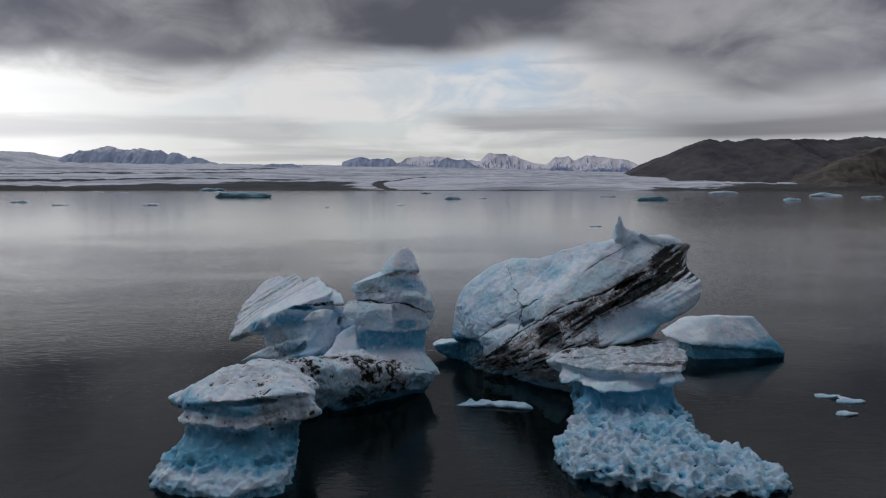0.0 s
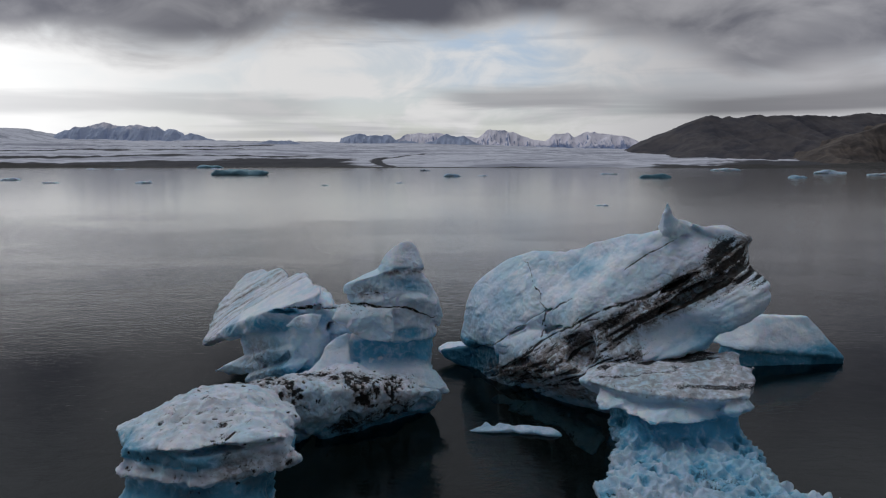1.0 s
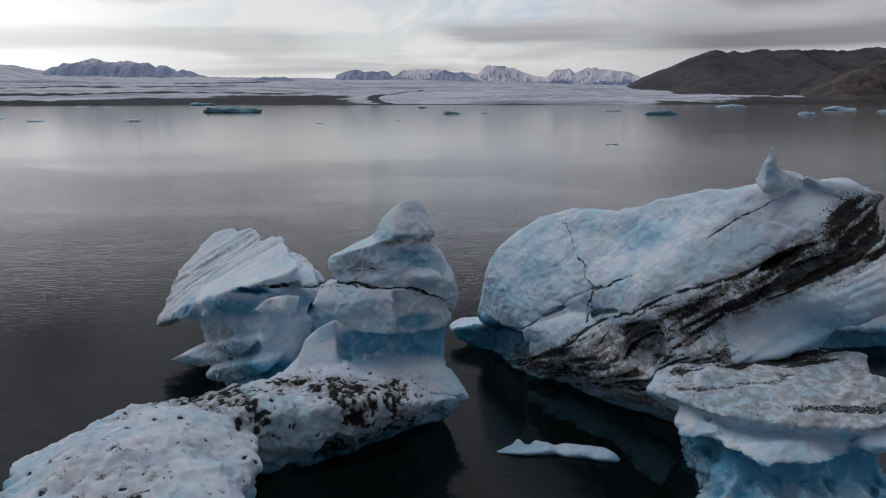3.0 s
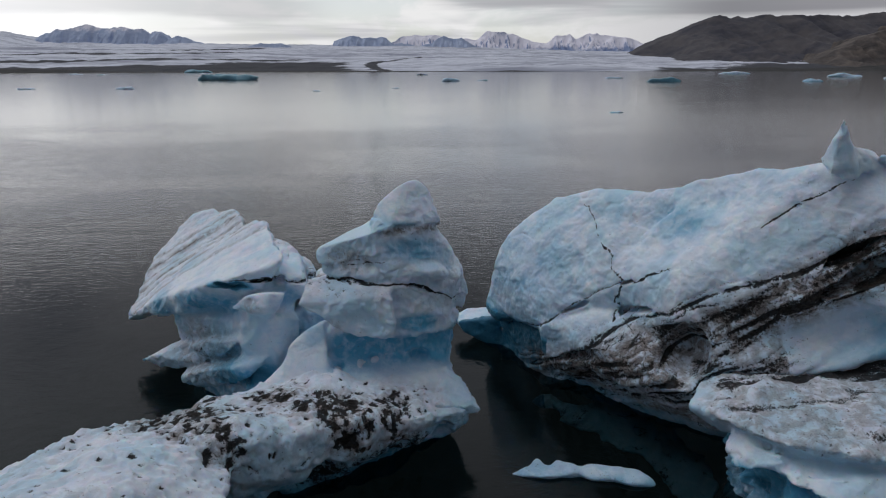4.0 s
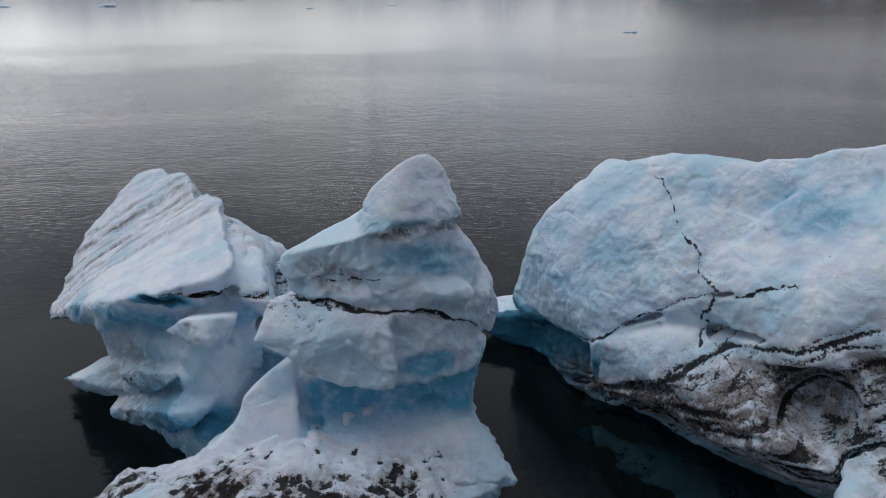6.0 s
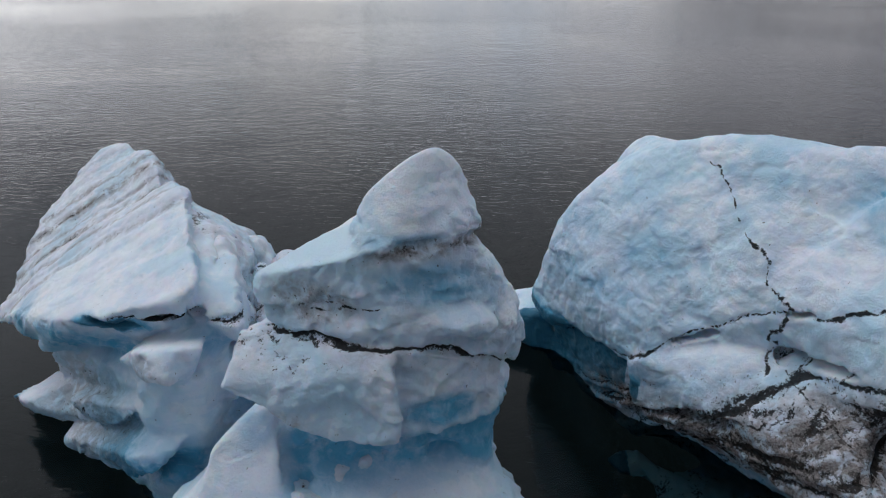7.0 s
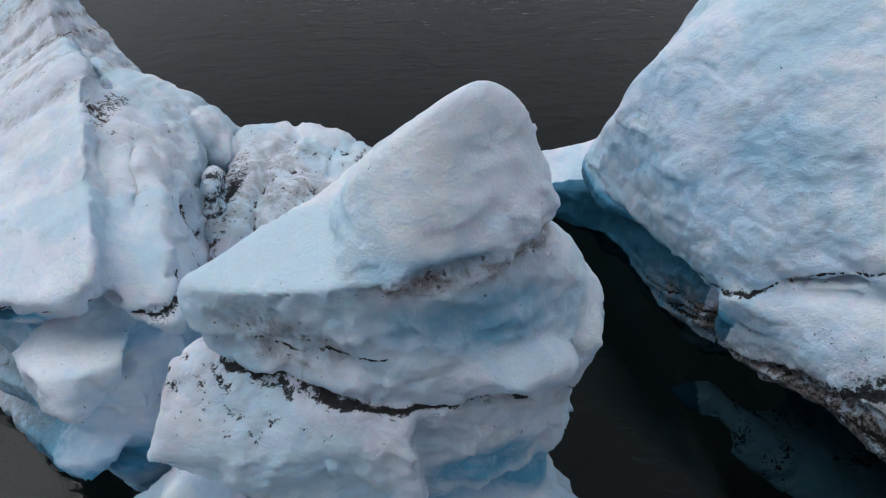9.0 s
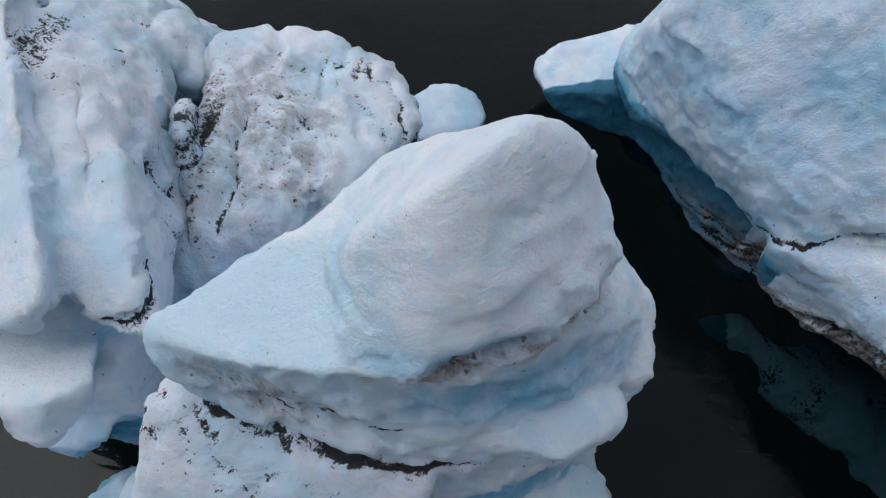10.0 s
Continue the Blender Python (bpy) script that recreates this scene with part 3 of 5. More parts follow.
# ---- the twin iceberg: pinnacle, tilted slab, platform ----
twin = thing("iceberg", "pale blue iceberg with pinnacle, tilted slab and low soiled platform", "iceberg")


def pinnacle():
    b = Carving((-17.0, 77.5, 1.5), (1.8, 91.5, 18.6), 0.085)
    # waist and foot
    b.hull((-10.2, 82.9, 8.4), (-2.4, 84.2, 8.4), (-2.0, 87.6, 8.2), (-10.4, 88, 8.2), (-10.0, 82.6, 5.2), (-2.5, 83.7, 5.0), (-2.2, 85.2, 4.6), (-3, 90, 1), (-12, 91, 1), (-13, 84, 2), r=0.15)
    b.hull((-12.2, 83.6, 8.0), (-11.7, 83.2, 8.4), (-10.9, 83.5, 8.5), (-12.7, 82.6, 7.8), (-13.2, 82.2, 7.4), (-13.0, 82.0, 6.7), (-10.4, 82.0, 7.2), (-10.6, 81.2, 6.0), (-13.2, 81.4, 5.8), (-11, 86, 8), (-13.6, 85, 5), r=0.12, k=0.3)
    b.hull((-13.0, 82.0, 6.6), (-13.9, 81.8, 5.7), (-14.9, 81.4, 4.8), (-16.2, 81.2, 3.8), (-10.2, 81.6, 6.4), (-9.6, 80.6, 5.3), (-11, 79.4, 4.4), (-14, 79.8, 3.9), (-11, 86, 6), (-14, 85, 4.5), (-16, 84, 3), (-12, 79, 2.5), r=0.15, k=0.5)
    b.hull((-10, 79.4, 3), (-9.6, 80.4, 5.1), (-6.2, 81.2, 4.7), (-2.6, 83.2, 5.0), (-1.5, 83.2, 4.3), (-0.9, 82.3, 3.7), (-0.3, 81.6, 3.2), (-0.4, 81.7, 2.7), (-2.4, 80.6, 3.7), (-4.6, 79.8, 4.1), (-2, 86, 4), (-9, 83, 6), (-2, 84, 2), (-8, 78.7, 2.5), r=0.12, k=0.7)
    # middle block in two leaves, their lower lip cut by an old waterline
    b.hull((-12.0, 84.0, 11.3), (-11.6, 83.7, 11.5), (-10.4, 83.55, 11.55), (-8, 82.95, 11.5), (-6.25, 82.55, 11.4), (-11.9, 82.7, 10.9), (-10, 82.45, 10.8), (-6.2, 82.0, 10.7), (-12.15, 82.1, 10.25), (-11.9, 82.3, 10.05), (-6.15, 81.85, 9.8), (-6.05, 81.5, 8.2), (-8.5, 81.75, 8.2), (-10.2, 82.4, 8.9), (-11, 85.6, 11.3), (-10.6, 85.5, 9.2), (-6, 87, 11.4), (-6.2, 87, 8), r=0.05, k=0.12)
    b.hull((-6.5, 82.7, 11.4), (-5, 82.7, 11.2), (-3.5, 83.3, 10.6), (-2.3, 84.2, 9.9), (-2.0, 85.0, 9.6), (-1.65, 85.9, 8.2), (-1.9, 85.3, 7.7), (-2.35, 83.6, 7.9), (-2.5, 83.6, 9.3), (-4, 82.6, 7.9), (-6.2, 82.3, 7.9), (-6.5, 82.6, 9.6), (-3, 88, 10), (-2.4, 87.5, 8), (-6, 88, 11), (-6, 88, 8), r=0.05, k=0.12)
    # upper block with a hollow face
    b.hull((-11.1, 84.6, 13.1), (-9.8, 84.05, 13.6), (-8.2, 83.6, 14.2), (-6.2, 83.2, 15.1), (-4.4, 83.65, 15.1), (-3.3, 84.3, 15.1), (-3.0, 85.6, 14.5), (-2.4, 86.0, 13.5), (-1.6, 85.9, 12.2), (-1.1, 86.0, 10.8), (-0.95, 86.2, 9.5), (-1.2, 86.0, 8.4), (-10.9, 83.9, 11.7), (-9, 83.3, 11.7), (-7.3, 82.85, 11.65), (-5.0, 82.75, 11.4), (-3.5, 83.2, 10.85), (-2.3, 84.1, 10.0), (-1.75, 84.8, 10.2), (-9.8, 86.4, 11.8), (-6, 88, 11.7), (-2.5, 88.2, 10), (-4, 87.4, 14.3), r=0.08, k=0.2)
    # the head: a blade of snow whose cap slopes forward to an overhanging lip
    b.hull((-7.75, 85.3, 15.2), (-7.4, 85.0, 15.95), (-6.95, 84.75, 16.7), (-6.15, 84.7, 17.25), (-5.5, 84.95, 17.85), (-5.0, 85.3, 18.1), (-4.5, 85.6, 18.05), (-3.95, 85.8, 17.75), (-7.2, 86.2, 15.2), (-6.4, 86.7, 16.0), (-5.3, 86.3, 17.1), (-3.55, 85.9, 17.05), (-3.2, 85.5, 16.2), (-2.95, 85.1, 15.6), (-2.9, 84.75, 15.1), (-3.4, 83.95, 15.2), (-4.4, 83.4, 15.2), (-5.3, 83.15, 15.25), (-6.15, 82.95, 15.2), (-7.2, 83.2, 14.85), (-6.7, 87.5, 14.5), (-4, 87.3, 14.5), (-2.8, 86.3, 14.5), r=0.09, k=0.2)
    # the wing, running down to a blunt tip
    b.hull((-11.4, 84.9, 13.5), (-9.9, 85.5, 14.15), (-8.8, 85.9, 14.55), (-7.7, 86.3, 15.0), (-6.5, 86.8, 15.5), (-11.25, 84.6, 13.3), (-9.9, 84.0, 13.9), (-8.4, 83.5, 14.35), (-7.2, 83.2, 14.8), (-6.15, 83.0, 15.1), (-11.1, 84.6, 12.4), (-9.6, 86.4, 12.2), (-6, 87.3, 12), (-6, 84, 12.6), r=0.09, k=0.4)
    # hollow under the cap, slot along the soil layer, hollow waist
    b.ball((-5.0, 82.0, 13.7), (2.7, 1.15, 0.95), 0.5, True, 6)
    b.ball((-8.9, 82.5, 12.6), (1.7, 0.9, 0.5), 0.3, True)
    b.hull((-12.3, 82.2, 11.57), (-12.3, 82.2, 11.67), (-5.5, 82.0, 11.56), (-5.5, 82.0, 11.46), (-10.8, 84.2, 11.62), (-5.5, 83.0, 11.5), r=0.02, k=0.05, away=True)
    b.hull((-5.6, 82.0, 11.46), (-5.6, 82.0, 11.56), (-2.4, 83.2, 10.15), (-2.4, 83.2, 10.25), (-5.4, 82.95, 11.5), (-2.6, 84.1, 10.3), r=0.02, k=0.05, away=True)
    b.ball((-5.8, 81.0, 6.6), (4.2, 1.7, 1.1), 0.3, True)
    b.ball((-11.6, 82.0, 9.15), (1.1, 1.9, 0.62), 0.15, True)
    for at, size in (((-5.25, 81.75, 8.7), (0.72, 0.85, 0.95)), ((-3.75, 82.15, 8.75), (0.48, 0.8, 0.85)), ((-2.9, 82.9, 8.5), (0.4, 0.8, 0.7)), ((-7.4, 81.6, 6.3), (0.9, 1.6, 0.7)), ((-4.3, 82.2, 6.1), (1.0, 1.7, 0.7))):
        b.ball(at, size, 0.10, True)
    # billow of white ice over the layer, nicks along the lip
    b.ball((-4.2, 83.4, 12.1), (1.6, 0.75, 0.65), 0.3)
    b.ball((-2.2, 85.2, 11.0), (0.8, 1.2, 1.1), 0.4)
    b.rough(2.6, 0.08, 11)
    b.rough(1.1, 0.04, 12)

    def colour(p):
        x, y, z = p.T
        bed = np.interp(x, (-12, -10.7, -5.4, -3.5, -2.0), (11.6, 11.62, 11.48, 10.85, 9.9))
        off = z - bed + 0.16 * fractal(p / 0.9, 3, 28)
        front = 1 - step(84.6, 85.8, y)
        seam = np.clip(1.3 - np.abs(off) / 0.10, 0, 1) * front * (0.90 + 1.0 * fractal(p / 0.7, 4, 29))
        drip = front * (1 - step(-0.1, 0.25, off)) * step(-1.5, -0.1, off) * (0.26 + 1.3 * fractal(p * (2.6, 2.6, 0.8), 4, 27)) * (0.6 + 0.9 * fractal(p / 1.6, 2, 26))
        lip = np.interp(x, (-10.6, -8, -6.2, -4.4, -3.1), (13.3, 14.4, 15.2, 15.2, 15.1))
        under = np.clip(1.2 - np.abs(z - lip + 0.28 + 0.15 * fractal(p / 0.8, 3, 24)) / 0.28, 0, 1) * (y < 85.4)
        line = np.maximum(np.clip(1 - np.abs(off) / 0.5, 0, 1) * (y < 85.0) * (z < 12.3), 0.97 * np.clip(1 - np.abs(z - 12.75 - 0.12 * (x + 7.5) + 0.18 * fractal(p / 0.6, 3, 23)) / 0.5, 0, 1) * (x > -9.2) * (x < -6.3) * (y < 84.2))
        soil = np.maximum.reduce([0.7 * seam, drip, 0.55 * under * step(-7.4, -6.4, x) * (0.25 + 1.1 * fractal(p / 0.5, 4, 30)), 0.85 * near(p, (-5.6, 79.9, 4.7), (2.4, 2.0, 1.6)) * (0.5 + 0.9 * fractal(p / 0.6, 3, 21)), 0.9 * near(p, (-4.0, 80.6, 4.4), (0.6, 1.6, 1.4))])
        silt = 0.70 * front * np.clip(1 + off / 1.3, 0, 1) * (off < 0.1) * (0.55 + 0.9 * fractal(p / 1.1, 3, 20)) + 1.25 * under * step(-7.6, -6.4, x) + 1.1 * near(p, (-9.0, 83.6, 12.8), (2.6, 1.3, 1.2)) * (0.7 + 0.6 * fractal(p / 0.7, 3, 19)) + 0.6 * near(p, (-5, 80, 4.6), (7, 3, 1.5)) + 0.9 * near(p, (-10.4, 82.0, 9.0), (1.6, 0.9, 0.6)) + 0.35 * near(p, (-9.4, 84.2, 13.3), (1.8, 1.0, 0.6))
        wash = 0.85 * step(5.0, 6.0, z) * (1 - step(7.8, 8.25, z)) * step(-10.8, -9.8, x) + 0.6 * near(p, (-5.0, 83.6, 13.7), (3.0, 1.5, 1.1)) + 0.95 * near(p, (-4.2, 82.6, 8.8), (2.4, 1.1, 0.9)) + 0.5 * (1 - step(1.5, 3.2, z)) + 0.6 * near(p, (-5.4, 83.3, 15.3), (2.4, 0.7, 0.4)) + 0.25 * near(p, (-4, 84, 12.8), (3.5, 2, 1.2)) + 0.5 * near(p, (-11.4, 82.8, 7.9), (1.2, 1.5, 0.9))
        return {"soil": soil, "silt": silt, "blue": wash, "line": line}

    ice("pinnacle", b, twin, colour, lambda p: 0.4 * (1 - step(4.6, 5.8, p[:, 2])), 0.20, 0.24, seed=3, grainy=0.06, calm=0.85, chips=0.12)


def tilted_slab():
    b = Carving((-33.5, 82.0, -1.6), (-2.5, 113, 16.0), 0.135)
    # front slab: one tilted plane from the summits down to the lip and the far tip
    b.hull((-13.9, 85.7, 12.3), (-14.6, 85.6, 11.3), (-16.7, 86.1, 11.2), (-19.2, 86.8, 10.3), (-24.4, 91.0, 7.9), (-28.4, 95.4, 5.4), (-31.3, 98.5, 3.2), (-30.8, 98.9, 3.0), (-17.3, 95.2, 12.9), (-19.0, 97.9, 12.6), (-29.3, 102.4, 7.0), (-14.4, 86.6, 10.6), (-18.6, 88.2, 8.0), (-23.1, 89.9, 7.0), (-22, 96, 5.6), (-16.4, 95, 8), (-27, 100, 4), r=0.10)
    # back slab with the two summits
    b.hull((-30.9, 99.4, 3.6), (-31.0, 104.5, 7.0), (-28.9, 110.6, 10.3), (-27.4, 111, 10.7), (-24.2, 106.6, 11.8), (-22.7, 104.3, 12.0), (-20.0, 99.0, 11.7), (-26, 98, 7.6), (-20.6, 104, 9.0), (-25, 112, 4), (-29, 111, 3), (-18, 104, 4), (-21, 96, 5), r=0.12, k=0.2)
    b.hull((-19, 98.6, 11.2), (-17.2, 99.5, 10.0), (-14.2, 98.6, 8.0), (-13.6, 96.0, 8.0), (-16.4, 95.6, 11.2), (-17, 104, 4), (-12, 101, 2), (-18, 96, 4), r=0.2, k=0.4)
    # second lobe, a shoulder below the ridge
    b.hull((-15.6, 89.2, 11.5), (-16.8, 95.0, 12.0), (-14.8, 94.4, 9.8), (-12.9, 90.6, 10.4), (-12.2, 87.9, 11.1), (-12.3, 86.4, 10.9), (-12.2, 85.9, 10.1), (-13.9, 85.9, 10.5), (-14.6, 86.8, 11.3), (-12.7, 87, 8.7), (-13.2, 91, 7.4), (-14, 97, 8), (-17, 98, 9), r=0.18, k=0.25)
    # saddle behind the pinnacle
    b.hull((-13.8, 88.5, 7.6), (-10.8, 90.6, 8.2), (-8.2, 92.4, 7.3), (-6.6, 95.6, 6.5), (-6.9, 98.2, 5.2), (-10.5, 99.8, 7.3), (-13.6, 98.8, 8.0), (-13.6, 93.6, 8.6), (-12, 88, 3), (-9, 90.5, 2), (-7.2, 96, -1.5), (-10, 100, -1.5), (-15, 99, -1.5), (-14, 88, -1.5), r=0.3, k=0.35)
    b.hull((-9.0, 98.6, 1.2), (-7.2, 100.6, 1.2), (-5.8, 98.4, 1.6), (-3.9, 99.0, 1.3), (-3.7, 100.6, 1.2), (-5.2, 101.8, 2.0), (-6.6, 101.6, 1.4), (-5, 100, -1.5), (-9, 99, -1.5), r=0.15, k=0.5)
    # grooves between the lobes and runnels on the saddle
    b.hull((-12.5, 86.2, 12), (-12.2, 86.2, 8.2), (-11.9, 86.2, 12), (-14.9, 96, 12), (-14.4, 96, 8.0), (-13.9, 96, 12), r=0.08, k=0.4, away=True)
    b.hull((-13.9, 86.6, 13), (-13.5, 86.4, 11.2), (-13.3, 86.4, 13), (-16.6, 95.5, 14.5), (-16.0, 95.5, 11.7), (-15.6, 95.5, 14.5), r=0.08, k=0.4, away=True)
    # stalk with lower fins, and the mushroom block
    b.hull((-25.0, 92.6, 5.8), (-19.5, 88.0, 7.4), (-14, 87.0, 7.4), (-13.6, 92, 7.4), (-22, 97, 6.5), (-24.0, 93.5, 2.6), (-21.5, 89.9, 1.6), (-16.5, 85.6, 2.4), (-14.5, 86.2, 2.4), (-22.6, 92.6, -1.5), (-17, 86.6, -1.5), (-14, 88, -1.5), (-15, 99, -1.5), (-22, 99, -1.5), r=0.25, k=0.4)
    b.hull((-29.8, 94.4, 0.7), (-27.6, 92.6, 2.0), (-23.5, 90.2, 3.8), (-20.0, 87.6, 5.6), (-17.6, 86.4, 6.2), (-18.0, 86.2, 5.2), (-22, 90, 2.4), (-24, 94, 3.4), (-18, 89, 6.4), r=0.1, k=0.25)
    b.hull((-23.4, 89.8, 1.6), (-21.4, 87.9, 2.9), (-17.4, 85.0, 4.6), (-15.6, 85.2, 4.8), (-17.6, 85.2, 3.4), (-22, 89.6, 0.8), (-22.5, 92, 2.2), (-17, 88, 5.0), r=0.12, k=0.3)
    b.hull((-18.0, 86.5, 8.5), (-16.8, 85.4, 9.6), (-15.8, 84.6, 10.2), (-14.6, 84.4, 10.4), (-13.6, 85.1, 10.1), (-14.9, 83.6, 9.4), (-14.0, 84.5, 9.3), (-16.5, 85.0, 8.8), (-14, 87, 9.6), (-17, 87.5, 9.0), (-15, 85.5, 8.2), r=0.08, k=0.15)
    b.hull((-16.4, 85.6, 8.4), (-14.2, 85.6, 8.2), (-14.2, 88, 8), (-17.4, 88, 8), (-17.6, 86.2, 4.5), (-14, 85.8, 4), (-15, 89, 4), r=0.25, k=0.5)
    b.hull((-22.6, 91.2, 7.0), (-18.6, 88.3, 8.4), (-14.6, 86.6, 10.4), (-22.4, 91.6, 4.4), (-19.4, 88.6, 5.2), (-16.0, 86.4, 4.8), (-18, 93, 8), (-22, 95, 5), (-13, 87, 10.2), (-13.4, 87.2, 5), r=0.2, k=0.5)
    b.hull((-17.6, 85.0, 10.42), (-17.6, 85.0, 10.62), (-12.2, 84.6, 10.45), (-12.2, 84.6, 10.7), (-17.0, 87.4, 10.5), (-12.4, 87.0, 10.5), r=0.04, k=0.1, away=True)
    b.ball((-18.2, 86.5, 10.1), (2.4, 0.8, 0.24), 0.12, True, -22)
    b.ball((-24.4, 89.6, 3.6), (3.0, 1.6, 0.8), 0.5, True, -35)
    b.ball((-13.3, 84.6, 5.0), (1.2, 2.6, 1.6), 0.6, True)
    b.ball((-13.0, 85.4, 8.2), (1.0, 2.4, 1.0), 0.25, True)
    b.ball((-9.3, 91.3, 7.3), (0.8, 0.6, 0.6), 0.25, True)
    b.ball((-10.6, 92.4, 8.4), (0.5, 0.4, 0.5), 0.2, True)
    b.rough(2.8, 0.20, 21)
    b.rough(1.2, 0.09, 22)
    lee = lambda p: step(-16.6, -15.2, p[:, 0]) * step(88.4, 90.5, p[:, 1]) * step(1.5, 3.0, p[:, 2])
    runnel = lambda p: np.abs(fractal((p + 0.5 * fractal(p / 1.5, 2, 64)[:, None]) * (0.62, 0.13, 0.25), 3, 65))
    tilt = np.array((-0.47, 0.30, 0.83))
    tilt = tilt / np.linalg.norm(tilt)

    def colour(p):
        x, y, z = p.T
        lobe = step(87.5, 90, y) * (1 - step(-17.0, -15.8, x))
        h = p @ tilt
        lace = streaks(p, tilt, 5, 0.22, 4.0)
        bands = np.maximum.reduce([layer(p, tilt, c, w, 0.22, 4.5) * a for c, w, a in ((46.9, 0.20, 0.62), (47.9, 0.16, 0.50), (48.8, 0.26, 0.66), (49.6, 0.14, 0.5), (50.6, 0.3, 0.62), (51.6, 0.25, 0.55))]) * lobe * (0.75 + 0.5 * lace)
        seam = np.clip(1.3 - np.abs(z - 10.5 + 0.15 * fractal(p / 0.9, 3, 3)) / 0.22, 0, 1) * (x > -18.0) * (y > 84.9) * (y < 88)
        pocks = lee(p) * (0.75 * (1 - step(0.0, 0.10, runnel(p))) * (0.55 + 0.9 * fractal(p / 0.8, 3, 69)) + 0.55 * (1 - step(0.10, 0.26, cells(p * (1, 0.7, 0.8) / 0.8, 67))) * (0.45 + 0.9 * fractal(p / 2.5, 2, 68)))
        line = np.maximum(np.clip(1 - np.abs(z - 10.5 + 0.15 * fractal(p / 0.9, 3, 3)) / 0.5, 0, 1) * (x > -18.0) * (y > 84.9) * (y < 88), 0.95 * np.maximum(beside(p, tilt, 48.8, 0.22, 4.5, 3, 0.1), beside(p, tilt, 50.6, 0.3, 4.5, 3, 0.1)) * lobe * (lace > -0.05))
        gully = pocks + 0.66 * near(p, (-13.1, 93, 8.6), (0.7, 6.5, 1.6)) * (0.8 + lace) + 0.5 * near(p, (-16.4, 94, 11.8), (0.6, 3, 1.4))
        fin = 0.55 * near(p, (-21.0, 88.6, 4.4), (3.4, 1.8, 1.2)) * (0.6 + lace)
        # the gap beside the mushroom block is blackened too, standing for its shade
        soil = np.maximum.reduce([0.5 * bands, 0.45 * seam, gully, fin, 0.9 * near(p, (-13.4, 85.7, 9.2), (0.9, 1.5, 1.2)) * (0.6 + 0.8 * fractal(p / 0.5, 3, 35)), 0.9 * near(p, (-6.9, 96, 4.6), (0.9, 2.4, 1.3))])
        silt = 1.5 * bands + 0.45 * lobe * step(46.5, 48.5, h) * (0.7 + 0.5 * lace) + 0.6 * near(p, (-11.5, 94, 8), (3.5, 5, 2)) + 0.5 * lee(p) * (0.5 + 0.9 * fractal(p / 1.2, 3, 63)) + 0.8 * near(p, (-21, 89, 4), (7, 5, 3.5)) + 0.6 * near(p, (-16, 84.4, 9.4), (2, 1.2, 0.8))
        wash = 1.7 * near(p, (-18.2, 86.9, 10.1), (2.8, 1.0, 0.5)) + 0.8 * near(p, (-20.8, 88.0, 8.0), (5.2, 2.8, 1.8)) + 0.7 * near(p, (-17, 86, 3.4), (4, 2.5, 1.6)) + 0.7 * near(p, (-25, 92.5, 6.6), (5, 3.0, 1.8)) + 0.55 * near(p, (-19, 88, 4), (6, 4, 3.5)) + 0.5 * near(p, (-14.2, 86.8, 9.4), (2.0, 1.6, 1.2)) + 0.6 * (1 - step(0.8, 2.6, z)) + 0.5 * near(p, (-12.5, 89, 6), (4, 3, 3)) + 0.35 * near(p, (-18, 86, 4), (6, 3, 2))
        return {"soil": soil, "silt": silt, "blue": wash, "line": line}

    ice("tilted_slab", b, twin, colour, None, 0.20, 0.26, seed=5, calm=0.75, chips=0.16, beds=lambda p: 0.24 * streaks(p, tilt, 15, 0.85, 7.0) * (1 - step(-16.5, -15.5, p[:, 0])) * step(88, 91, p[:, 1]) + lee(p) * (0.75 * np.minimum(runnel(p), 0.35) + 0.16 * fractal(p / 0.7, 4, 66)))


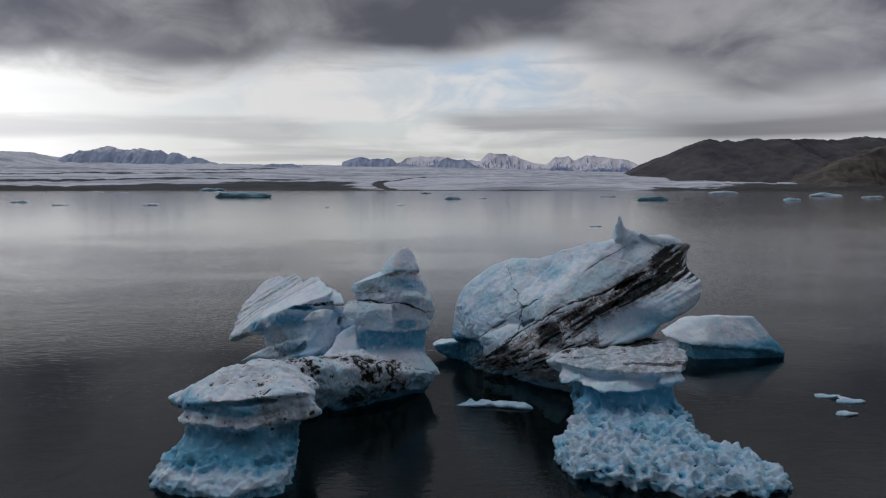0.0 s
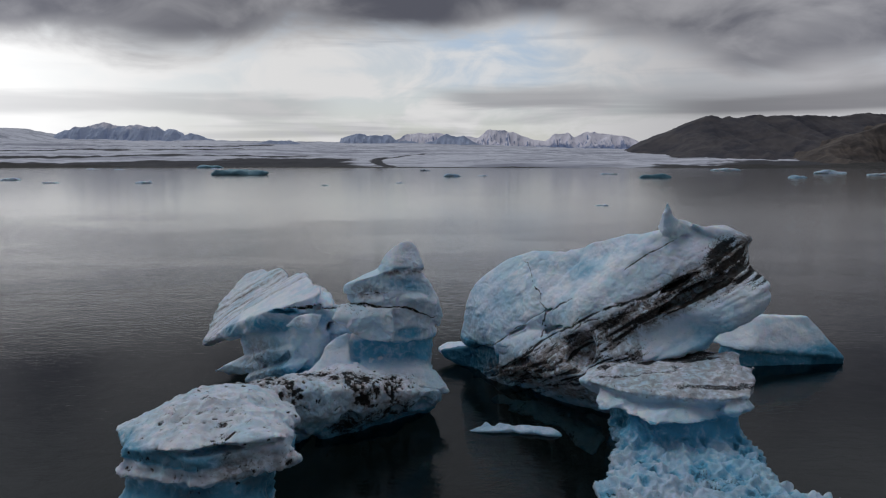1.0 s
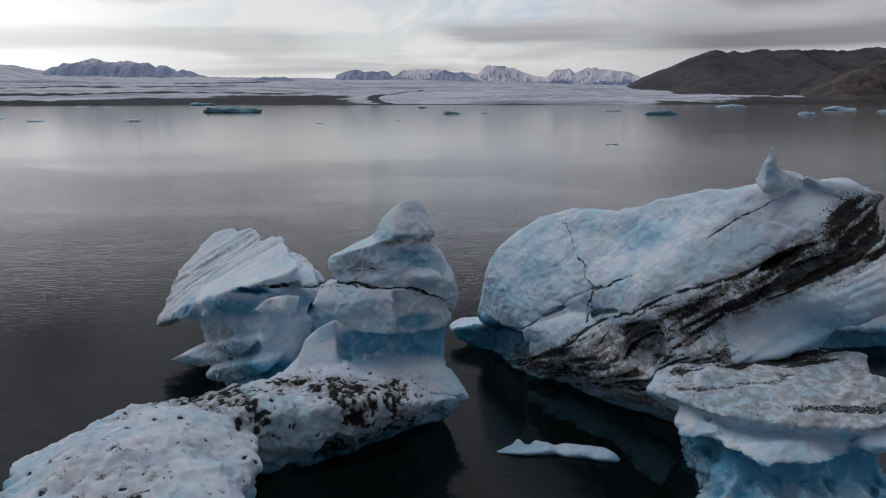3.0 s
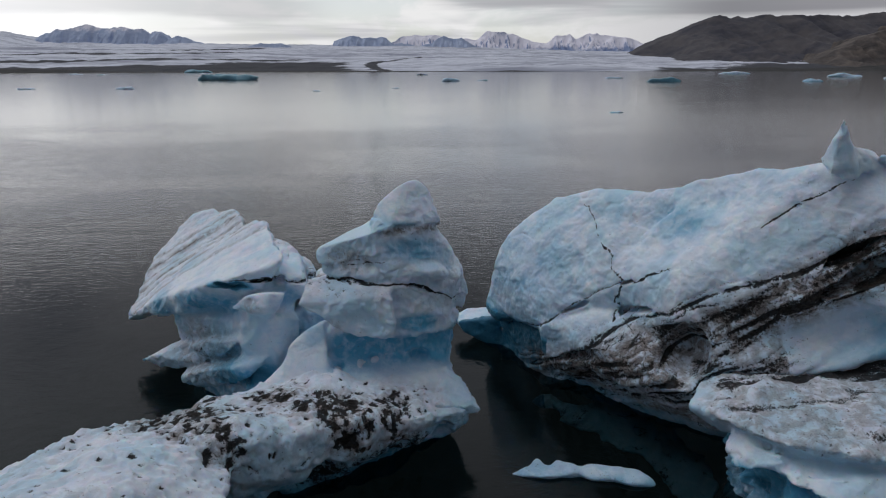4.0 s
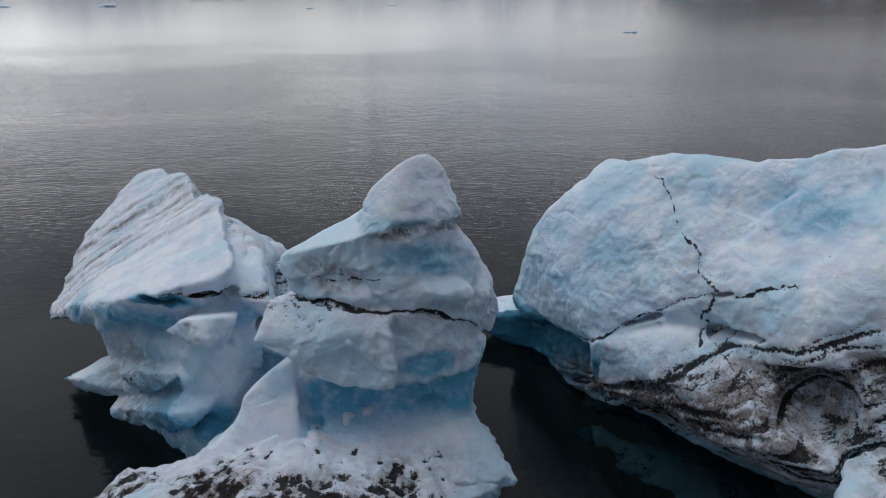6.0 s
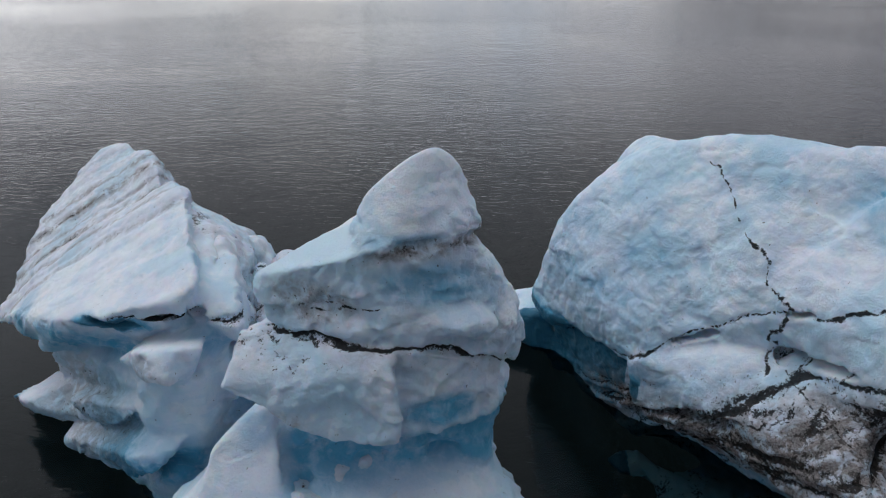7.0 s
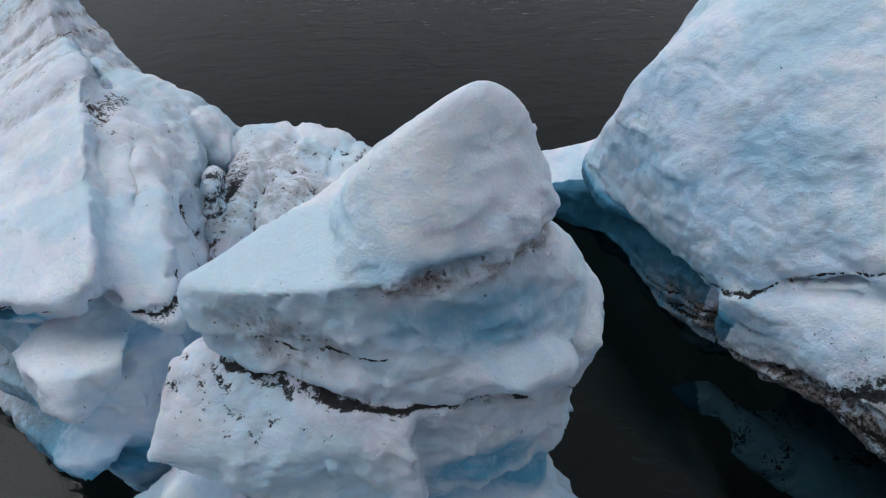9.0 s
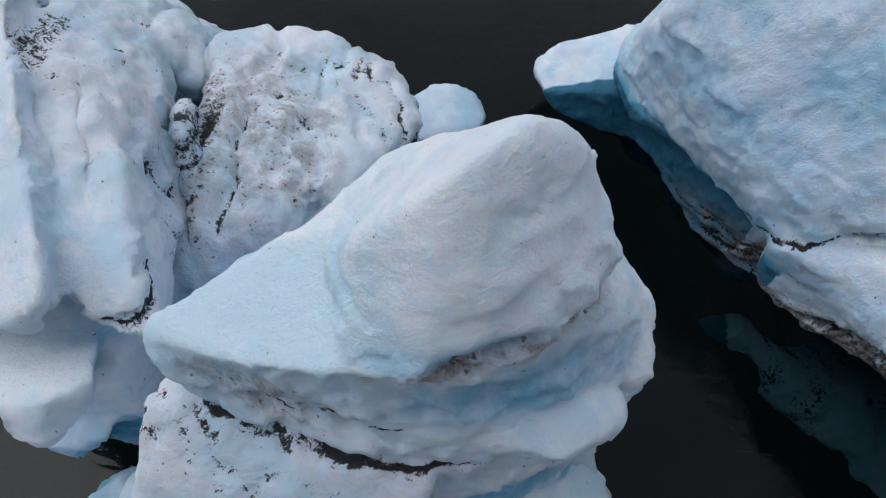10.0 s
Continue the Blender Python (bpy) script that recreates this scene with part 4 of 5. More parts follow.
def platform():
    b = Carving((-31.5, 52.5, -1.6), (1.6, 91, 10.2), 0.135)
    # cap over the front end
    b.hull((-29.4, 72.3, 2.9), (-26.4, 67.6, 3.4), (-23.2, 59.5, 6.6), (-17.5, 55.8, 7.6), (-12.0, 58.3, 8.0), (-11.6, 61.5, 6.6), (-17.2, 63.5, 9.0), (-20.5, 62.5, 8.6), (-13.3, 69.0, 5.6), (-16.8, 69.6, 7.8), (-22, 73.5, 6.2), (-13.6, 71.5, 5.4), (-14, 69, 4), (-22, 70, 3), r=0.18)
    # body between the lips
    b.hull((-23.0, 59.0, 7.0), (-17.2, 56.6, 7.0), (-11.9, 59.2, 7.0), (-13, 68, 5), (-24, 69, 3.4), (-23.0, 59.0, 5.2), (-17.2, 56.8, 5.2), (-11.9, 59.6, 5.4), (-14, 70, 2), (-24, 70, 2), r=0.18, k=0.25)
    # lower lip
    b.hull((-23.8, 58.6, 5.3), (-17, 56.2, 5.1), (-11.0, 59.6, 5.7), (-11.4, 60.6, 5.0), (-22.8, 59.0, 6.0), (-12.4, 59.0, 6.2), (-23, 66, 4.6), (-13, 66, 4.2), (-21, 60, 4.4), (-13.5, 61, 4.4), r=0.1, k=0.3)
    # neck and foot
    b.hull((-22.6, 59.0, 4.9), (-17.4, 57.4, 4.7), (-13.0, 59.8, 4.9), (-14.5, 68, 4.6), (-23, 68, 4), (-23.2, 58.8, 2.0), (-13.8, 60.5, 2.0), (-14.6, 66, -1.5), (-24.5, 67, -1.5), (-24, 59, -1.5), (-13.6, 59, -1.5), r=0.2, k=0.4)
    b.hull((-26.2, 58.8, 0.4), (-23.6, 55.5, 0.7), (-17, 53.6, 0.8), (-13.4, 55.5, 1.0), (-13.4, 59.5, 2.2), (-22.5, 58.2, 3.2), (-15, 58.2, 3.3), (-25.4, 62, 1.6), (-19, 56.4, 2.4), (-25, 58, -1.5), (-14, 56, -1.5), (-18, 54.4, -1.5), (-14, 62, -1.5), r=0.2, k=0.8)
    # the low platform
    b.hull((-29.3, 72.4, 2.3), (-29.0, 72.6, 2.9), (-25.6, 76.6, 3.3), (-20.2, 80.4, 3.2), (-16, 82.6, 4.2), (-9, 81.5, 5.7), (-5.8, 77.0, 5.1), (-11.8, 76.0, 5.6), (-11.3, 72.9, 4.1), (-13.4, 71.2, 5.5), (-17, 69.5, 7.2), (-22, 73, 6.0), (-11.6, 73, 3.0), (-24, 72, 1.0), (-19, 82, 1), (-14, 74, 1.5), (-6.6, 77.3, 1.0), r=0.18, k=0.8)
    b.hull((-12, 76, 5.3), (-5.6, 76.7, 5.0), (-3.6, 78.4, 3.4), (-0.6, 81.2, 3.0), (-2, 85, 4), (-10, 85, 6), (-11.5, 75, 3), (-6.4, 77.3, 0.6), (-3.4, 79.6, 1.2), (-2.6, 82, 0.2), (-4, 88, -1.5), (-14, 88, -1.5), (-6, 79.0, -1.5), (-13, 77.6, -1.5), r=0.18, k=0.8)
    b.hull((-22, 74, 2), (-14, 74.5, 2), (-14, 86, 2), (-18, 84, 2), (-20.5, 76, -1.5), (-15, 76.5, -1.5), (-14, 86, -1.5), (-18, 84, -1.5), r=0.2, k=0.8)
    b.hull((-9.5, 71, 3.2), (-3.5, 75.6, 3.2), (2.0, 80.5, 2.6), (-13.5, 74.6, 0.6), (-8.0, 79.4, 0.5), (-3.4, 83.5, 0.4), (-9.5, 71, -2), (2, 80.5, -2), (-13.5, 74.6, -2), (-3.4, 83.5, -2), r=0.15, k=0.5, away=True)
    b.ball((-11.2, 71.6, 2.2), (2.4, 2.6, 1.3), 0.6, True)
    b.ball((-10.0, 74.6, 1.0), (3.4, 2.2, 1.6), 0.6, True)
    for at, size in (((-9.8, 75.2, 2.2), (1.3, 1.7, 1.2)), ((-7.4, 76.6, 1.2), (0.8, 1.2, 1.0)), ((-5.6, 77.8, 1.7), (1.1, 1.5, 1.0)), ((-3.0, 80.2, 1.7), (1.1, 1.5, 0.9))):
        b.ball(at, size, 0.3, True)
    b.ball((-8.5, 83.3, 5.9), (0.9, 0.9, 0.3), 0.3)
    b.rough(2.6, 0.30, 31)
    b.rough(1.1, 0.17, 32)

    BLACK = [((-17.5, 74.3, 5.6), (4.4, 2.8, 2.2)), ((-15.5, 72.0, 5.6), (2.6, 2.2, 2.2)), ((-18.8, 78.6, 4.8), (3.2, 2.0, 1.6)), ((-9.8, 76.8, 5.2), (3.4, 2.4, 2.2)), ((-8.2, 75.6, 4.8), (1.8, 1.8, 2.0)), ((-5.9, 78.6, 4.6), (1.3, 2.6, 2.0)), ((-13.0, 78.0, 5.4), (2.4, 2.2, 1.6))]

    def colour(p):
        x, y, z = p.T
        drift = 0.5 + 0.75 * streaks(p, (0.2, -0.1, 1), 77, 0.8, 2.0)
        soil = np.maximum.reduce([0.9 * near(p, (-14.8, 74.0, 5.8), (4.6, 3.0, 2.2)), 0.72 * near(p, (-19.5, 78, 4.6), (7, 6.5, 2.5)), 0.85 * near(p, (-9.6, 77.6, 5.4), (5.5, 3.2, 2.0)), 0.95 * near(p, (-7.0, 78.0, 5.2), (2.8, 2.2, 1.8)), 0.95 * near(p, (-4.0, 80.0, 4.4), (0.9, 2.2, 1.6)), 0.62 * near(p, (-15.6, 60, 7.9), (1.8, 5.5, 2.8)), 0.5 * near(p, (-19, 62, 8.4), (4, 4, 2))]) * step(2.2, 3.2, z)
        pits = 1 - step(0.18, 0.46, cells((p + 0.4 * fractal(p / 0.8, 2, 91)[:, None]) * (1, 1, 0.6) / 0.95, 92))
        run = streaks(p, (0.4, 0.5, 0.75), 79, 0.5, 2.6) + 0.5 * fractal(p / 0.5, 3, 80)
        black = np.maximum.reduce([near(p, c, np.array(r) * 1.3) for c, r in BLACK])
        smear = step(0.34, 0.72, black + 0.95 * run) * step(0.02, 0.25, black)
        # soil on the flank, strengthened to paint in the shade of its undercut
        flank = 1.0 * near(p, (-7.0, 78.0, 1.2), (8.5, 5.0, 3.2)) * (0.50 + 0.95 * fractal(p / 1.1, 4, 83))
        holes = 0.85 * (1 - step(0.12, 0.30, cells((p + 0.3 * fractal(p / 0.6, 2, 95)[:, None]) / 0.8, 96))) * step(3.4, 4.4, z)
        soil = np.maximum.reduce([soil * (0.25 + 0.6 * drift * pits + 0.5 * pits), flank, smear * (0.30 + 1.7 * fractal(p * (1.0, 0.7, 0.6) / 0.30, 3, 98) + 0.3 * black), holes * (0.85 + 0.6 * run)])
        silt = 0.55 * step(2.5, 3.5, z) * drift + 0.6 * np.clip(soil, 0, 1) + 0.75 * black * step(2.8, 3.6, z) + 0.7 * near(p, (-14, 58.5, 5.7), (4.5, 3, 1.4)) + 0.6 * near(p, (-7, 77.2, 2.6), (5, 2.5, 2.0)) + 0.7 * near(p, (-26.0, 60, 1.0), (2.0, 4, 2))
        band = step(5.9, 6.3, z) * (1 - step(6.8, 7.5, z)) * (1 - step(61, 64, y)) * (1 - step(-17, -14, x))
        # blue ice; low on the flank the tint also paints undercut shade
        wash = 1.15 * band + 1.2 * (1 - step(4.4, 5.2, z)) * (1 - step(66, 70, y)) * step(1.2, 2.4, z) + 0.5 * (1 - step(0.3, 1.8, z)) + 0.55 * (1 - step(2.4, 4.0, z)) * (y > 70)
        return {"soil": soil, "silt": silt, "blue": wash}

    def cups(p):
        y, z = p[:, 1], p[:, 2]
        return 0.36 * step(2.8, 4.0, z) + 1.0 * (1 - step(2.4, 3.4, z)) * (1 - step(62, 66, y))

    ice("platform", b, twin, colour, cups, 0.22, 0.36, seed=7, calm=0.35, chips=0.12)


pinnacle()
tilted_slab()
platform()

# ---- the wedge iceberg: leaning wedge, table, column and foot ----
wedge_berg = thing("iceberg", "leaning wedge iceberg with black soil layers and rough foot", "iceberg")
STRATA = np.array((-0.530, 0.159, 0.833))


def wedge():
    b = Carving((-2.4, 72.5, -1.6), (31, 107, 23.4), 0.13)
    # left block, undercut at the water
    b.hull((1.2, 99.5, 2.6), (1.4, 98.6, 7.6), (2.6, 97.6, 10.9), (5.4, 97.2, 13.9), (7.4, 96.4, 15.8), (9.8, 95.4, 15.3), (8, 104, 12), (12, 105, 2), (2, 104, 2), (4.6, 91.4, 5.6), (9.8, 88.2, 10.6), (13, 85.5, 6), (14.1, 89.2, 15.7), (14, 95.0, 15.2), (22, 95, 14), (24, 96, 4), (4.4, 91.8, 4.6), r=0.3)
    b.hull((2.2, 99.8, 3.0), (5.0, 92.8, 4.8), (2.6, 100, -1.5), (5.6, 92.8, -1.5), (10, 90, 4), (11, 90, -1.5), (10, 103, -1.5), (10, 100, 5), r=0.2, k=0.2)
    # soiled base block
    b.hull((5.0, 91.0, 5.2), (5.2, 90.8, 3.0), (6.0, 90.2, 2.2), (8.4, 88.4, 7.6), (12.4, 84.4, 7.9), (8.4, 87.0, 3.5), (10.4, 83.2, 4.6), (12.1, 78.8, 5.3), (12.3, 78.3, 5.8), (14, 80, 7), (8.4, 93.4, -1.5), (15, 88.4, -1.5), (19.5, 83, -1.5), (20, 96, -1.5), (12, 98, -1.5), (18, 92, 8), r=0.12, k=0.25)
    # the main leaning mass
    b.hull((15.6, 87.6, 17.4), (20.5, 81.6, 20.0), (24, 81.2, 20.4), (28.6, 82.2, 18.9), (28.0, 77, 16.8), (28.5, 74.4, 14.3), (27.8, 74.8, 13.0), (24.4, 78.0, 8.8), (20, 76.6, 7.4), (13.4, 79.2, 6.6), (12.8, 81.6, 11.4), (17.8, 82.4, 16.2), (9.5, 88.4, 10.2), (24, 90, 14), (25, 84, 8), (16, 90, 4), (13, 85.4, 3.4), (25.2, 77.9, 17.4), r=0.25, k=0.6)
    # the snow roll along the crest
    b.hull((22.3, 80.4, 20.6), (24.4, 80.0, 20.3), (28.4, 80.0, 19.0), (28.9, 82, 18.2), (28.0, 79, 17.8), (24, 79.2, 19.2), (22.3, 83, 19.6), (28, 83, 18), r=0.2, k=0.25)
    b.hull((12.6, 91.6, 15.3), (15.9, 87.1, 17.7), (19.9, 82.8, 19.6), (21.1, 81.2, 18.2), (17.9, 82.3, 16.3), (15.0, 86.0, 16.0), (19, 88, 16.5), (13, 90, 14.5), r=0.2, k=0.3)
    # shelf by the neck
    b.hull((-1.5, 100.8, 1.9), (-0.6, 103.6, 2.3), (3, 99.4, 2.9), (3.4, 105, 2.4), (-1.5, 103, 1.4), (-0.6, 100.4, 0.5), (3, 99.6, -1), (4, 105, -1), r=0.2, k=0.5)
    # submerged shelf
    b.hull((5.4, 91.0, -0.55), (12.6, 83.4, -0.45), (14.8, 79.0, -0.5), (4.6, 91.2, -1.4), (10.4, 84.6, -1.35), (13.2, 77.8, -1.35), (16, 84, -1.5), (10, 92, -1.5), r=0.15, k=0.25)
    # cave, undercut below the overhang, hollow of the right face, blunt slots along the layers
    b.ball((12.2, 80.6, 7.3), (1.7, 3.4, 1.7), 0.7, True, -35)
    b.ball((12.9, 81.0, 7.9), (0.9, 3.0, 1.3), 0.3, True, -25)
    b.ball((29.2, 78.0, 8.9), (3.2, 4.4, 1.7), 0.9, True)
    b.ball((19.6, 75.6, 9.8), (6.0, 3.3, 2.1), 1.0, True, -8)
    front = lambda x: 91.4 - (x - 4.5) * 0.68
    for offset, thick, x0, x1, depth in ((16.4, 0.16, 4, 8.5, 0.9), (16.8, 0.14, 8.5, 12, 0.5), (13.5, 0.20, 5.0, 8.0, 0.9), (14.9, 0.20, 10.5, 14.0, 0.7), (13.4, 0.16, 18, 24, 0.6), (12.3, 0.22, 13, 19, 0.7), (12.0, 0.30, 18, 25, 0.5)):
        b.slot(STRATA, offset, 0.35 * thick, x0, x1, front, depth)
    b.rough(5.0, 0.50, 41)
    b.rough(2.6, 0.24, 42)
    b.rough(1.1, 0.10, 43)
    b.hull((20.0, 80.0, 18.8), (21.5, 79.9, 18.6), (21.6, 81.2, 19.6), (20.1, 81.4, 19.6), (20.4, 80.2, 22.3), (20.75, 80.5, 22.2), r=0.05, k=0.3)
    b.hull((20.5, 80.1, 20.9), (20.7, 80.8, 20.8), (23.4, 81.4, 20.2), (21.0, 82.0, 19.8), (21.0, 79.9, 19.0), (23.0, 80.4, 19.2), r=0.08, k=0.5)

    def colour(p):
        x, y, z = p.T
        h = p @ STRATA
        face = 1 - step(2.5, 6.0, y - (92.0 - (x - 4.5) * 0.62))
        lace = streaks(p, STRATA, 9, 0.30, 3.2)
        one = layer(p, STRATA, 16.3 + 0.12 * np.clip(x - 5, 0, 6), 0.11, 0.35, 4.0) * (1 - step(11.5, 13, x)) * (0.7 + 0.9 * lace + 0.6 * fractal(p / 0.5, 3, 99))
        main = 13.45 + 1.3 * step(4.0, 12.5, x) * (1 - step(13.5, 19.5, x))
        strands = np.maximum.reduce([layer(p, STRATA, main, 0.16, 0.7, 5.0), 0.9 * layer(p, STRATA, main - 0.42, 0.10, 0.6, 3.0, 4), 0.8 * layer(p, STRATA, main + 0.30, 0.07, 0.7, 4.0, 6), 0.8 * layer(p, STRATA, main - 0.95, 0.13, 0.7, 3.5, 8)])
        two = strands * (1 - step(22, 26, x)) * (0.80 + 1.5 * lace + 0.5 * fractal(p / 0.5, 3, 99))
        three = layer(p, STRATA, 12.1 - 0.05 * (x - 20), 1.15, 0.9, 4.5) * step(12, 16, x) * (1 - step(26, 28.5, x)) * (0.70 + 2.0 * lace)
        smear = 0.95 * layer(p, STRATA, 11.6, 3.0, 0.5, 4.0) * (0.42 + 1.9 * lace) * step(5, 7, x) * (1 - step(17, 21, x))
        roll = 0.75 * layer(p, STRATA, 16.9, 0.14, 0.4, 5.0) * step(16.5, 18, x) * (1 - step(20.5, 22, x)) + 0.75 * layer(p, STRATA, 14.3, 0.3, 0.4, 4.0) * step(23, 25, x)
        line = np.maximum.reduce([beside(p, STRATA, 16.3 + 0.12 * np.clip(x - 5, 0, 6), 0.35, 4.0, 3, 0.12) * (x < 12.2), 0.965 * beside(p, (0.98, 0.173, 0.079), 25.83, 0.45, 2.2, 3, 0.15) * (z > 6.6), 0.99 * np.maximum(beside(p, STRATA, 13.45 + 1.3 * step(4.0, 12.5, x) * (1 - step(13.5, 19.5, x)), 0.7, 5.0, 3, 0.2), 0.96 * beside(p, STRATA, 13.0 + 1.3 * step(4.0, 12.5, x) * (1 - step(13.5, 19.5, x)), 0.6, 3.0, 4, 0.2)) * (x < 24), beside(p, STRATA, 16.9, 0.4, 5.0, 3, 0.1) * (x > 16.8) * (x < 21.5)]) * (face > 0.3)
        end = 1.3 * near(p, (26.6, 77.2, 17.0), (4.2, 5.0, 3.4)) * (0.8 + 1.3 * lace)
        # the cave's shadow, painted black through the soil mask
        cave_shade = 1.0 * near(p, (12.4, 81.6, 7.9), (2.0, 2.8, 1.9)) * (0.8 + 0.8 * lace)
        foot = 0.60 * (1 - step(4.5, 8.0, z)) * (x > 5.2) * (0.15 + 1.4 * fractal(p * (1, 1, 1.6) / 0.9, 4, 87))
        soil = np.maximum.reduce([0.55 * one, 0.8 * two, three, smear, 0.5 * roll, end, cave_shade, foot]) * face
        silt = np.clip(1.15 * face * (1 - step(13.2, 14.6, h)) * step(0.6, 1.6, z) * (0.85 + 0.7 * lace), 0, 1.2) * np.where(x > 18, step(10.2, 11.4, h), 1.0) + 0.9 * np.clip(layer(p, STRATA, 12.8, 1.8, 0.6, 4.0) * face, 0, 1)
        vein = 1 - step(0.02, 0.14, np.abs(streaks(p, (-0.6, 0.2, 0.75), 13, 2.2, 4.0)))
        cyan = step(0.02, 0.30, fractal(p * (0.7, 0.7, 1.2) / 1.6, 4, 57)) * step(14.2, 15.0, h) * (x < 19)
        # at the waterline the tint is deepened to paint shade under the overhang
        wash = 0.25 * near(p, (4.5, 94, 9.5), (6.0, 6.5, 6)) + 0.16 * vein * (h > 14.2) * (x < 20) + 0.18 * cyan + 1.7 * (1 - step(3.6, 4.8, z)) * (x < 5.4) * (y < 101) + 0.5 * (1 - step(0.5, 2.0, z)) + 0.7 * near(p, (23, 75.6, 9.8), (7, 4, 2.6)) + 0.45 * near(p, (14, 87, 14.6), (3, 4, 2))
        return {"soil": soil, "silt": silt, "blue": wash, "line": line}

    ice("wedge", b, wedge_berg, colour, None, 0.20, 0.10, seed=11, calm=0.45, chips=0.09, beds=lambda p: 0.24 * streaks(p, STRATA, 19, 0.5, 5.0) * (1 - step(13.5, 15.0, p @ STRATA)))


def table():
    b = Carving((8.5, 52.5, -1.6), (32, 83, 9.4), 0.13)
    b.hull((12, 77.6, 5.4), (12.1, 76.4, 5.9), (12.3, 74, 6.5), (13.2, 71.5, 6.8), (17, 69.8, 6.6), (20, 69.3, 6.4), (24.7, 70, 6.6), (26.2, 73.0, 7.8), (25, 80.5, 8.4), (19, 81, 7.6), (15, 79.4, 6.9), (13.4, 78.2, 6.2), (13, 77, 4.6), (14.5, 71.8, 5.4), (24.2, 71, 5.2), (24.5, 78, 5), r=0.12)
    b.hull((14.6, 68.9, 4.75), (17.4, 67.5, 4.7), (21.3, 68.6, 4.6), (16.9, 69.3, 5.9), (18.4, 69.6, 5.7), (14.4, 70.6, 5.6), (14, 72, 5), (22, 72, 4.6), (18, 70.6, 4.3), r=0.04, k=0.1)
    b.hull((13.2, 71.6, 4.6), (12.6, 73.6, 4.9), (14.4, 70.4, 5.0), (14.4, 70.6, 6.2), (13, 74, 6), (16, 73, 5), r=0.08, k=0.15)
    b.hull((22.6, 69.4, 5.6), (25.5, 69.3, 5.6), (24.4, 70.2, 5.3), (25.0, 71, 5.6), (23, 72, 4.6), (24.2, 70.6, 6.6), r=0.05, k=0.15)
    b.hull((25.8, 72.6, 7.4), (26.3, 73.2, 7.9), (24, 74, 8), (24.4, 72, 6.2), (24, 75, 6), r=0.06, k=0.2)
    b.hull((14.4, 71.0, 5.4), (24.0, 70.4, 5.4), (24.5, 78, 5.6), (14.5, 78, 5.4), (14.6, 70.4, 2.4), (24.0, 70.0, 2.6), (15.2, 68.8, -1.5), (24.8, 68.6, -1.5), (24.4, 79, -1.5), (15.4, 78, -1.5), r=0.25, k=0.5)
    b.hull((24.0, 69.6, 2.4), (25.2, 68.4, 1.6), (25.4, 71, 1.0), (23.6, 72, 3.4), (25.0, 67.8, -1.5), (23, 68, -1.5), (25.4, 73, -1.5), r=0.2, k=0.8)
    b.hull((11.0, 64.4, 0.5), (10.8, 59.6, 0.8), (13.5, 57.4, 1.4), (19.5, 55.0, 0.9), (25, 54.6, 0.8), (29.8, 55.8, 0.5), (29.4, 60, 1.2), (26.8, 61.5, 1.8), (23.6, 64.8, 2.0), (14.8, 71.6, 2.6), (24.0, 71.4, 2.6), (15, 72, -1.5), (24.4, 72, -1.5), (16.2, 63.0, 2.2), (20.5, 59, 2.0), (11.6, 63.4, -1.5), (12, 58.6, -1.5), (20, 55.8, -1.5), (29, 56.4, -1.5), (28, 60.6, -1.5), (23.5, 65.5, -1.5), r=0.2, k=0.8)
    b.ball((27.6, 65.6, 1.2), (3.4, 3.6, 2.4), 0.5, True)
    b.ball((19.0, 69.0, 3.4), (4.4, 0.7, 0.8), 0.5, True)
    b.rough(2.4, 0.34, 51)
    b.rough(1.1, 0.18, 52)

    def colour(p):
        x, y, z = p.T
        soil = 0.62 * step(6.0, 6.8, z) * step(0.05, 0.45, fractal(p * (0.22, 1.1, 1), 4, 8)) + 0.75 * near(p, (18, 78.0, 7.4), (9, 2.2, 1.4)) * (0.6 + 0.7 * fractal(p * (0.4, 1.4, 1.4), 4, 88)) + 0.5 * near(p, (22, 77.5, 7.9), (5, 1.6, 1)) + 0.35 * near(p, (20, 64, 2.4), (4, 2, 1))
        silt = 0.85 * step(5.8, 6.6, z) + 0.5 * (1 - step(1.5, 3.0, z)) * (0.6 + fractal(p / 2, 2, 6))
        # blue ice; the foot's tint also carries painted shade from the lips above
        wash = 1.1 * step(1.6, 3.2, z) * (1 - step(4.5, 5.1, z)) + 0.45 * step(4.8, 5.2, z) * (1 - step(5.6, 6.4, z)) * step(19, 21.5, x) + 0.75 * (1 - step(1.0, 3.0, z)) * (0.7 + 0.7 * fractal(p / 1.8, 3, 89))
        return {"soil": soil, "silt": silt, "blue": wash}

    def cups(p):
        z = p[:, 2]
        return 1.5 * (1 - step(2.4, 3.8, z)) + 0.22 * step(5.8, 6.6, z)

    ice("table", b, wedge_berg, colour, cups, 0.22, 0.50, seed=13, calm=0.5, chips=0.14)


wedge()
table()

# ---- smaller ice ----
side = thing("iceberg", "low pale iceberg with a clear blue undercut flank", "iceberg")
b = Carving((30, 93, -1.6), (54, 110, 7.6), 0.2)
b.hull((33.2, 104, 3.4), (36, 103.5, 5.2), (39.6, 102.0, 6.3), (42, 101.8, 6.2), (47.0, 102.6, 6.0), (48.8, 102.0, 3.6), (51.4, 101.0, 0.5), (37.4, 98.6, 2.4), (44, 99.4, 2.2), (33.4, 101, 2.8), (38, 107, 5), (47, 107, 5), r=0.08)
